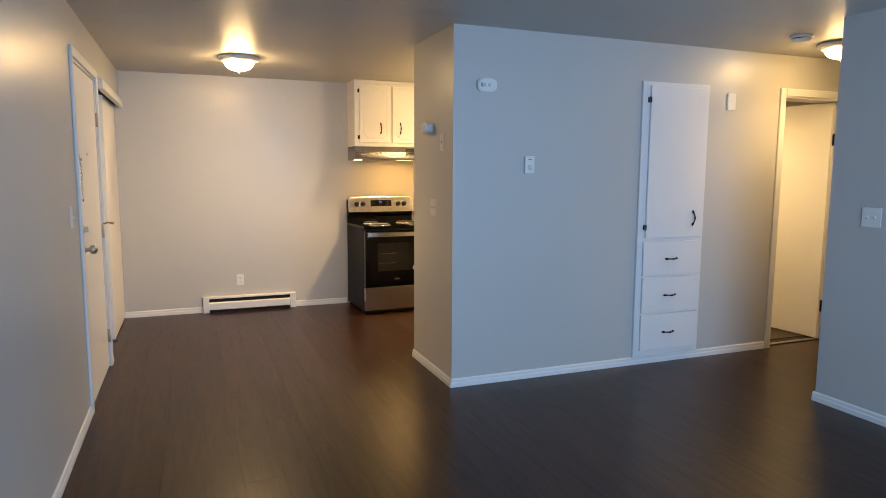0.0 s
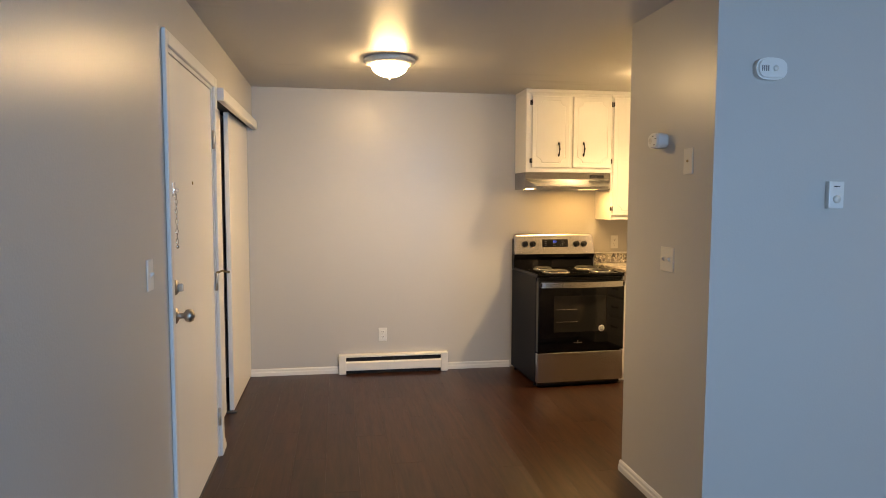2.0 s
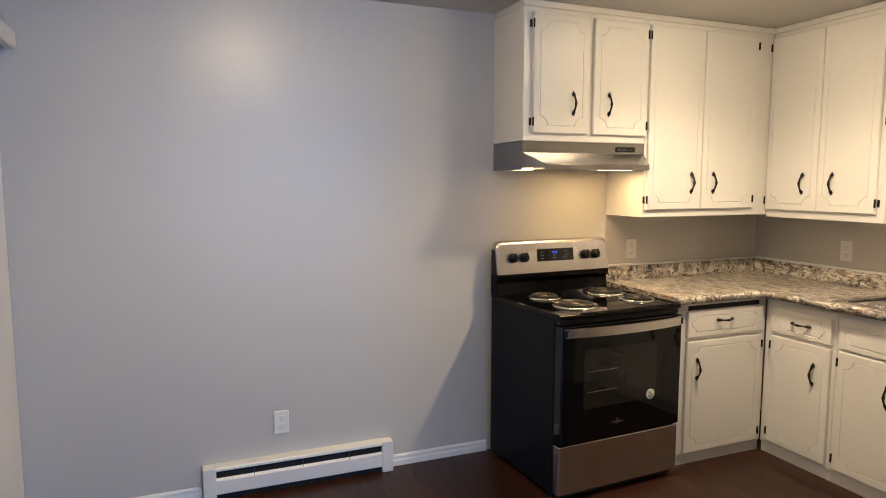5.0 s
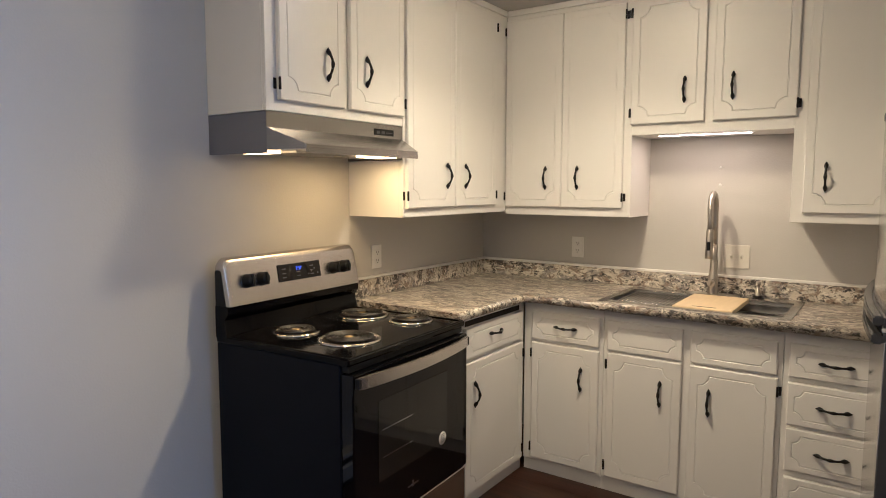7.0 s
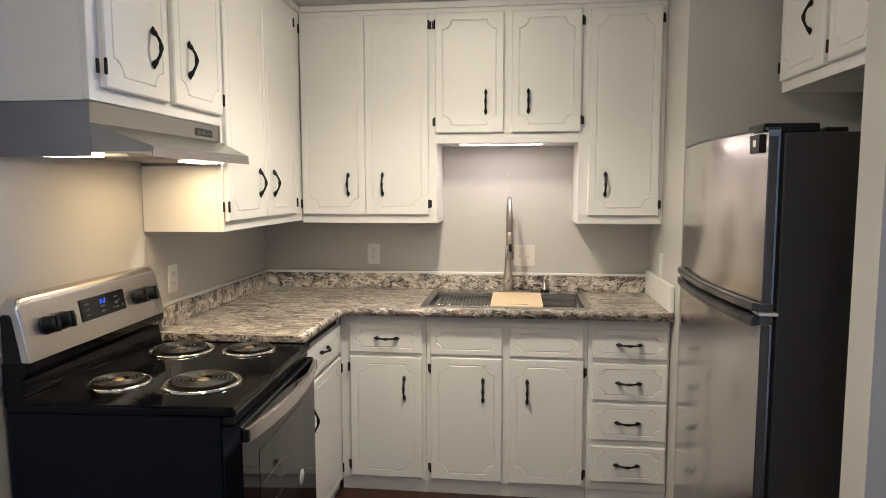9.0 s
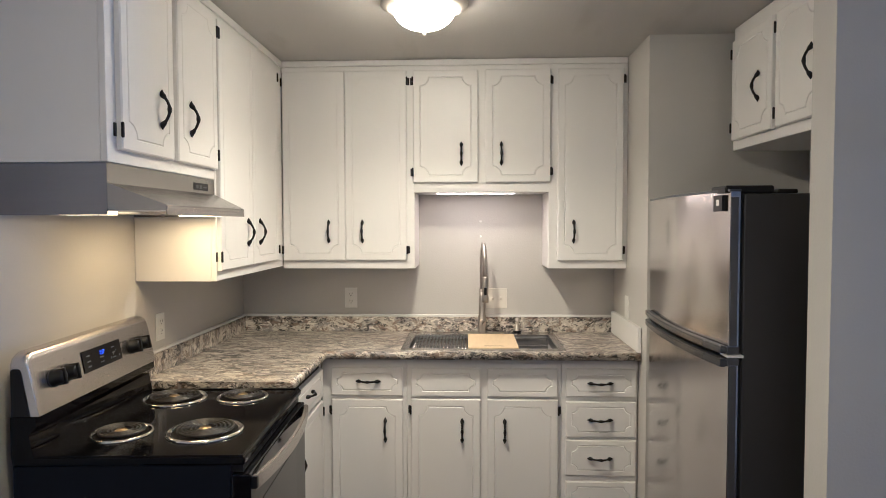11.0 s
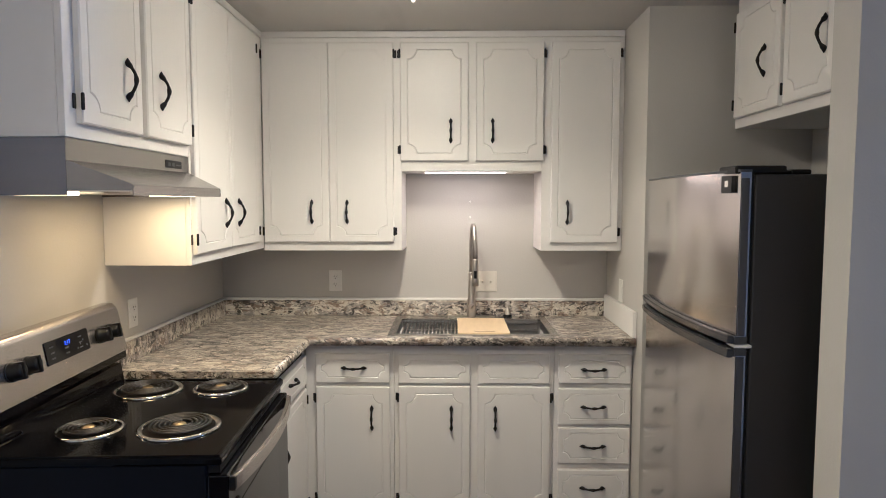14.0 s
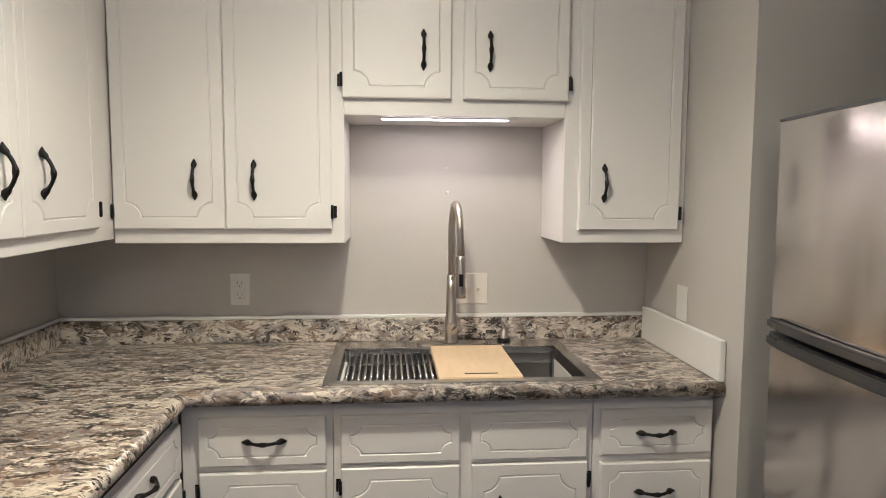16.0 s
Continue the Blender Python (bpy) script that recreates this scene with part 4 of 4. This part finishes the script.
ky = 0.098
part("door_knob", lathe(B(), ((0, 0), (0.034, 0), (0.034, 0.004), (0.026, 0.010), (0.013, 0.014), (0.012, 0.034), (0.026, 0.042), (0.029, 0.058), (0.024, 0.072), (0.010, 0.074), (0.010, 0.078), (0, 0.078)), pose(-0.006, ky, 0.985, 0, 90, 0), 24), NICKEL, fx, "satin nickel knob")
db = part("deadbolt", lathe(B(), ((0, 0), (0.033, 0), (0.033, 0.005), (0.024, 0.014), (0, 0.014)), pose(-0.006, ky, 1.107, 0, 90, 0), 24), NICKEL, fx)
part("thumb_turn", box(B(), 0.008, ky - 0.007, 1.090, 0.028, ky + 0.007, 1.124, 0.003), NICKEL, db)
part("peephole", lathe(B(), ((0, 0), (0.008, 0), (0.008, 0.003), (0, 0.004)), pose(-0.006, 0.487, 1.562, 0, 90, 0), 14), BRASS, fx)
bm = B()
box(bm, -0.005, 0.070, 1.495, 0.004, 0.112, 1.555, 0.002)
box(bm, 0.004, 0.082, 1.515, 0.014, 0.128, 1.530, 0.002)
ch = part("chain_lock", bm, CHROME, fx, "chrome door chain hanging down")
for i in range(10):
    z = 1.495 - 0.021 * i
    pts = [(0.010 + (0.005 * math.cos(a) if i % 2 else 0), 0.092 + (0.0055 * math.cos(a) if not i % 2 else 0), z + 0.0125 * math.sin(a)) for a in (2 * math.pi * k / 12 for k in range(13))]
    part("chain_link", tube(B(), pts, 0.0016, 6), CHROME, ch)
part("chain_end", lathe(B(), ((0, 0), (0.007, 0.004), (0.008, 0.012), (0, 0.020)), pose(0.010, 0.092, 1.495 - 0.021 * 10 - 0.012), 12), CHROME, ch)
for z in (0.24, 1.02, 1.815):
    part("hinge", tube(B(), ((0.006, DY1 - DY0 - 0.020, z - 0.05), (0.006, DY1 - DY0 - 0.020, z + 0.05)), 0.008, 10), NICKEL, fx)
part("door_stop", tube(B(), ((0.008, DY1 - DY0 - 0.02, 1.070), (0.035, DY1 - DY0 + 0.005, 1.080), (0.075, DY1 - DY0 - 0.03, 1.075)), (0.007, 0.006, 0.008), 8), BRASS, fx, "brass hinge stop")

cl = tagged(thing("door_2", pose(XW, 5.70, 0), "white sliding closet doors left partly open", "closet door"), kind="structure")
CY = YN - 5.70 - 0.004
part("front_panel", box(B(), -0.072, 0.610, 0.012, -0.040, CY, 2.075, 0.003), DOORPAINT, cl)
part("rear_panel", box(B(), -0.112, -0.040, 0.012, -0.085, 0.570, 2.075, 0.003), DOORPAINT, cl)
bm = extrude(B(), ((0.002, 2.055), (0.034, 2.055), (0.040, 2.062), (0.040, 2.120), (0.034, 2.128), (0.002, 2.128)), "y", -0.04, CY)
part("fascia", bm, TRIM, cl, "white track fascia board")
part("track", box(B(), -0.118, -0.04, 2.078, -0.001, CY, 2.0895), SHADOWGAP, cl)
part("floor_guide", box(B(), -0.115, 0.575, 0.0, -0.02, 0.62, 0.011, 0.002), GREYPLASTIC, cl)

# ---- heater, outlets, switches ----
ht = thing("baseboard_heater", pose(0.374, YN, 0.001), "white electric baseboard heater on the north wall", "heater")
HL = 0.938
for x0, x1 in ((0, 0.06), (HL - 0.06, HL)):
    part("end_cap", box(B(), x0, -0.066, 0, x1, -0.001, 0.163, 0.004), HEATER, ht)
part("back_plate", box(B(), 0.06, -0.008, 0, HL - 0.06, -0.001, 0.163), HEATER, ht)
part("front_cover", extrude(B(), ((-0.060, 0.030), (-0.064, 0.034), (-0.064, 0.098), (-0.054, 0.110), (-0.052, 0.106), (-0.060, 0.096), (-0.058, 0.032)), "x", 0.06, HL - 0.06), HEATER, ht)
part("top_cover", extrude(B(), ((-0.008, 0.163), (-0.058, 0.163), (-0.064, 0.157), (-0.064, 0.146), (-0.060, 0.146), (-0.058, 0.157), (-0.008, 0.158)), "x", 0.06, HL - 0.06), HEATER, ht)
# near-black block fills the casing to paint the shade behind its openings
part("inside", box(B(), 0.0605, -0.050, 0.003, HL - 0.0605, -0.0085, 0.152), SHADOWGAP, ht)
for i in range(1, 4):
    part("rib", box(B(), HL * i / 4 - 0.001, -0.062, 0.10, HL * i / 4 + 0.001, -0.0505, 0.150), GREYPLASTIC, ht)
outlet(pose(0.750, YN, 0.326), "white duplex outlet above the baseboard heater")
outlet(pose(2.850, YN, 1.112), "white duplex outlet beside the stove", "counter outlets")
outlet(pose(XE, 6.597, 1.118, 0, 0, -90), "white duplex outlet above the counter", "counter outlets")
switch(pose(XE, 5.758, 1.116, 0, 0, -90), 2, "ivory double light switch behind the faucet")
t = thing("blank_plate", pose(3.555, 5.092, 1.108, 0, 0, 180), "white blank wall plate above the side splash", "wall plate")
part("cover_plate", box(B(), -0.036, -0.006, -0.058, 0.036, 0, 0.058, 0.003), WHITEPLASTIC, t)
switch(pose(PX, 4.530, 1.210, 0, 0, -90), 2, "ivory double light switch on the pier")
t = thing("wall_plate", pose(PX, 4.370, 1.660, 0, 0, -90), "ivory cable plate with a small jack", "wall plate")
part("cover_plate", box(B(), -0.036, -0.006, -0.058, 0.036, 0, 0.058, 0.003), IVORY, t)
part("jack", tube(B(), ((0, -0.006, 0), (0, -0.010, 0)), 0.006, 10), BRASS, t)
t = thing("carbon_monoxide_alarm", pose(PX, 4.600, 1.768, 0, 0, -90), "thick white oval alarm with a test button on the pier", "alarm")
prof = [(0.050 * math.copysign(abs(math.cos(q)) ** 0.7, math.cos(q)), 0.037 * math.copysign(abs(math.sin(q)) ** 0.7, math.sin(q))) for q in (2 * math.pi * k / 32 for k in range(32))]
part("base", extrude(B(), [(x * 0.92, z * 0.92) for x, z in prof], "y", -0.020, -0.0005), WHITEPLASTIC, t)
bm = extrude(B(), prof, "y", -0.058, -0.0205)
bmesh.ops.bevel(bm, geom=[e for e in bm.edges if e.calc_length() < 0.03 and all(v.co.y < -0.05 for v in e.verts)], offset=0.007, segments=3, affect="EDGES")
part("case", bm, WHITEPLASTIC, t)
part("test_button", lathe(B(), ((0, 0.0585), (0.011, 0.0585), (0.013, 0.0605), (0.0145, 0.0585)), pose(-0.020, 0, 0, 90, 0, 0), 20), IVORY, t)
bm = B()
for x0, z0 in ((-0.004, 0.018), (0.012, -0.022), (0.024, 0.006)):
    box(bm, x0, -0.0588, z0, x0 + 0.014, -0.0582, z0 + 0.004)
part("vents", bm, GREYPLASTIC, t)
switch(pose(XW, 4.206, 1.207, 0, 0, 90), 1, "white light switch beside the entrance door", WHITEPLASTIC)
switch(pose(4.02, 2.843, 1.208, 0, 0, -90), 2, "white double light switch by the hall opening", WHITEPLASTIC)

# ---- middle wall: thermostat, alarm, plate, linen cabinet ----
t = thing("thermostat", pose(2.463, YS, 1.512), "white wall thermostat with a round dial", "thermostat")
part("case", box(B(), -0.036, -0.024, -0.058, 0.036, 0, 0.058, 0.004), WHITEPLASTIC, t)
part("dial", lathe(B(), ((0, 0.0245), (0.017, 0.0245), (0.016, 0.030), (0, 0.031)), pose(0, 0, -0.018, 90, 0, 0), 24), IVORY, t)
part("print_line", box(B(), -0.014, -0.0247, 0.034, 0.014, -0.0242, 0.038), GREYPLASTIC, t)
t = thing("carbon_monoxide_alarm", pose(2.134, YS, 2.027), "white oval carbon monoxide alarm on the wall", "alarm")
prof = [(0.070 * math.copysign(abs(math.cos(a)) ** 0.75, math.cos(a)), 0.045 * math.copysign(abs(math.sin(a)) ** 0.75, math.sin(a))) for a in (2 * math.pi * k / 32 for k in range(32))]
bm = extrude(B(), [(x, z) for x, z in prof], "y", -0.034, -0.0005)
bmesh.ops.bevel(bm, geom=[e for e in bm.edges if e.calc_length() < 0.03 and all(v.co.y < -0.03 for v in e.verts)], offset=0.008, segments=3, affect="EDGES")
part("case", bm, WHITEPLASTIC, t)
part("test_button", lathe(B(), ((0, 0.0345), (0.012, 0.0345), (0.011, 0.038), (0, 0.039)), pose(0.012, 0, 0, 90, 0, 0), 20), IVORY, t)
bm = B()
for i in range(4):
    box(bm, -0.05 + 0.009 * i, -0.0347, -0.012, -0.046 + 0.009 * i, -0.0343, 0.012)
part("vents", bm, GREYPLASTIC, t)
t = thing("doorbell_cover", pose(4.232, YS, 2.012), "small white blank plate high on the wall", "wall plate")
part("cover_plate", box(B(), -0.040, -0.012, -0.064, 0.040, 0, 0.064, 0.003), WHITEPLASTIC, t)
lc = cabinet("linen_cabinet", pose(3.384, YS, 0), 0.616, 0.062, 2.122, 0.018, "white built-in linen cabinet with one door over three drawers")
lc.location.y = YS - 0.021
d = part("door", box(B(), 0.062, -0.019, 0.974, 0.585, -0.0005, 2.090, 0.002), CABINET, lc)
part("handle", pull(0.492, 1.118, True, -0.019, 0.125), IRON, d, "black wrought iron handle")
for z in (1.055, 1.990):
    part("hinge", hinge(B(), 0.058, z, 1), IRON, d, "black face hinge")
for z0, z1 in ((0.690, 0.946), (0.405, 0.672), (0.113, 0.388)):
    w = part("drawer", box(B(), 0.050, -0.019, z0, 0.585, -0.0005, z1, 0.002), CABINET, lc)
    part("handle", pull(0.306, (z0 + z1) / 2 - 0.005, False, -0.019, 0.125), IRON, w, "black wrought iron handle")

for z in (1.555, 1.470):
    t = thing("wall_plug", pose(XE, 5.850, z, 0, 0, -90), "tiny white plastic wall plug in the grey wall", "wall plug", "wall plugs")
    part("plug", lathe(B(), ((0, 0.0025), (0.005, 0.002), (0.0065, 0.0), (0, 0.0)), pose(0, 0, 0, 90, 0, 0), 12), WHITEPLASTIC, t)

# ---- hall: smoke alarm, open bedroom door ----
t = thing("smoke_alarm", pose(4.25, 3.60, CEIL), "white round smoke alarm on the hall ceiling", "smoke alarm")
part("base", lathe(B(), ((0, -0.0005), (0.072, -0.0005), (0.072, -0.012), (0.064, -0.016), (0, -0.016)), n=32), WHITEPLASTIC, t)
part("vent_ring", lathe(B(), ((0, -0.0165), (0.055, -0.0165), (0.055, -0.022), (0, -0.022)), n=32), SLOT, t)
part("cap", lathe(B(), ((0, -0.0225), (0.062, -0.0225), (0.064, -0.034), (0.054, -0.042), (0, -0.043)), n=32), WHITEPLASTIC, t)
HX0, HX1 = 4.79, 5.475
dr = tagged(thing("door_3", pose(HX0, YS, 0), "open white flush hall door swung into the next room", "door"), kind="structure")
bm = B()
for x0, x1 in ((-0.003, 0.018), (HX1 - HX0 - 0.018, HX1 - HX0 + 0.003)):
    box(bm, x0, 0.0, 0, x1, 0.18, 2.085)
box(bm, 0.0185, 0.0, 2.067, HX1 - HX0 - 0.0185, 0.18, 2.088)
part("jamb", bm, TRIM, dr)
bm = B()
for x0, x1, z0, z1 in ((-0.052, 0.006, 0, 2.140), (HX1 - HX0 - 0.006, HX1 - HX0 + 0.052, 0, 2.140), (0.0065, HX1 - HX0 - 0.0065, 2.080, 2.140)):
    box(bm, x0, -0.016, z0, x1, -0.0005, z1, 0.004)
part("casing", bm, TRIM, dr, "white door casing")
leaf = part("door_leaf", box(B(), 0, 0, 0.012, -0.035, 0.645, 2.062, 0.002), DOORPAINT, dr)
leaf.matrix_local = pose(HX1 - HX0 - 0.020, 0.06, 0, 0, 0, 5)
for z in (0.30, 1.75):
    part("hinge", tube(B(), ((HX1 - HX0 - 0.026, 0.054, z - 0.05), (HX1 - HX0 - 0.026, 0.054, z + 0.05)), 0.009, 10), IRON, dr, "black hinge")
part("threshold_strip", box(B(), 0.02, 0.055, -0.001, HX1 - HX0 - 0.02, 0.095, 0.004, 0.001), NICKEL, dr)

# ---- floor planks, last ----
PW, PL, rnd = 0.182, 1.22, random.Random(5)
shared = {}


def plank(x0, x1, y0, y1):
    key = (round(x1 - x0, 3), round(y1 - y0, 3))
    if key not in shared:
        g = 0.0002
        bm = B()
        w, d = key
        lo = [bm.verts.new((x, y, -0.0055)) for x, y in ((g, g), (w - g, g), (w - g, d - g), (g, d - g))]
        mid = [bm.verts.new((x, y, -0.0003)) for x, y in ((g, g), (w - g, g), (w - g, d - g), (g, d - g))]
        b = 0.0002
        hi = [bm.verts.new((x, y, 0.0)) for x, y in ((g + b, g + b), (w - g - b, g + b), (w - g - b, d - g - b), (g + b, d - g - b))]
        for a, c in ((lo, mid), (mid, hi)):
            for i in range(4):
                bm.faces.new((a[i], a[(i + 1) % 4], c[(i + 1) % 4], c[i]))
        bm.faces.new(hi)
        shared[key] = mesh_of("plank", bm, PLANK)
    ob = new("plank", shared[key])
    ob.location = (x0, y0, 0)
    ob.parent = floor


def lay(xa, xb, ya, yb):
    x, i = xa, 0
    while x < xb - 0.001:
        x1 = min(x + PW, xb)
        y = ya - (PL * ((i * 0.37) % 1.0))
        while y < yb:
            a, b = max(y, ya), min(y + PL, yb)
            if b - a > 0.02:
                plank(x, x1, a, b)
            y += PL
        x, i = x1, i + 1


lay(XW - 0.12, 4.02, -1.8, YN)
lay(4.02, 6.6, 3.118, 4.20)
lay(4.0, 6.6, 4.37, YN)
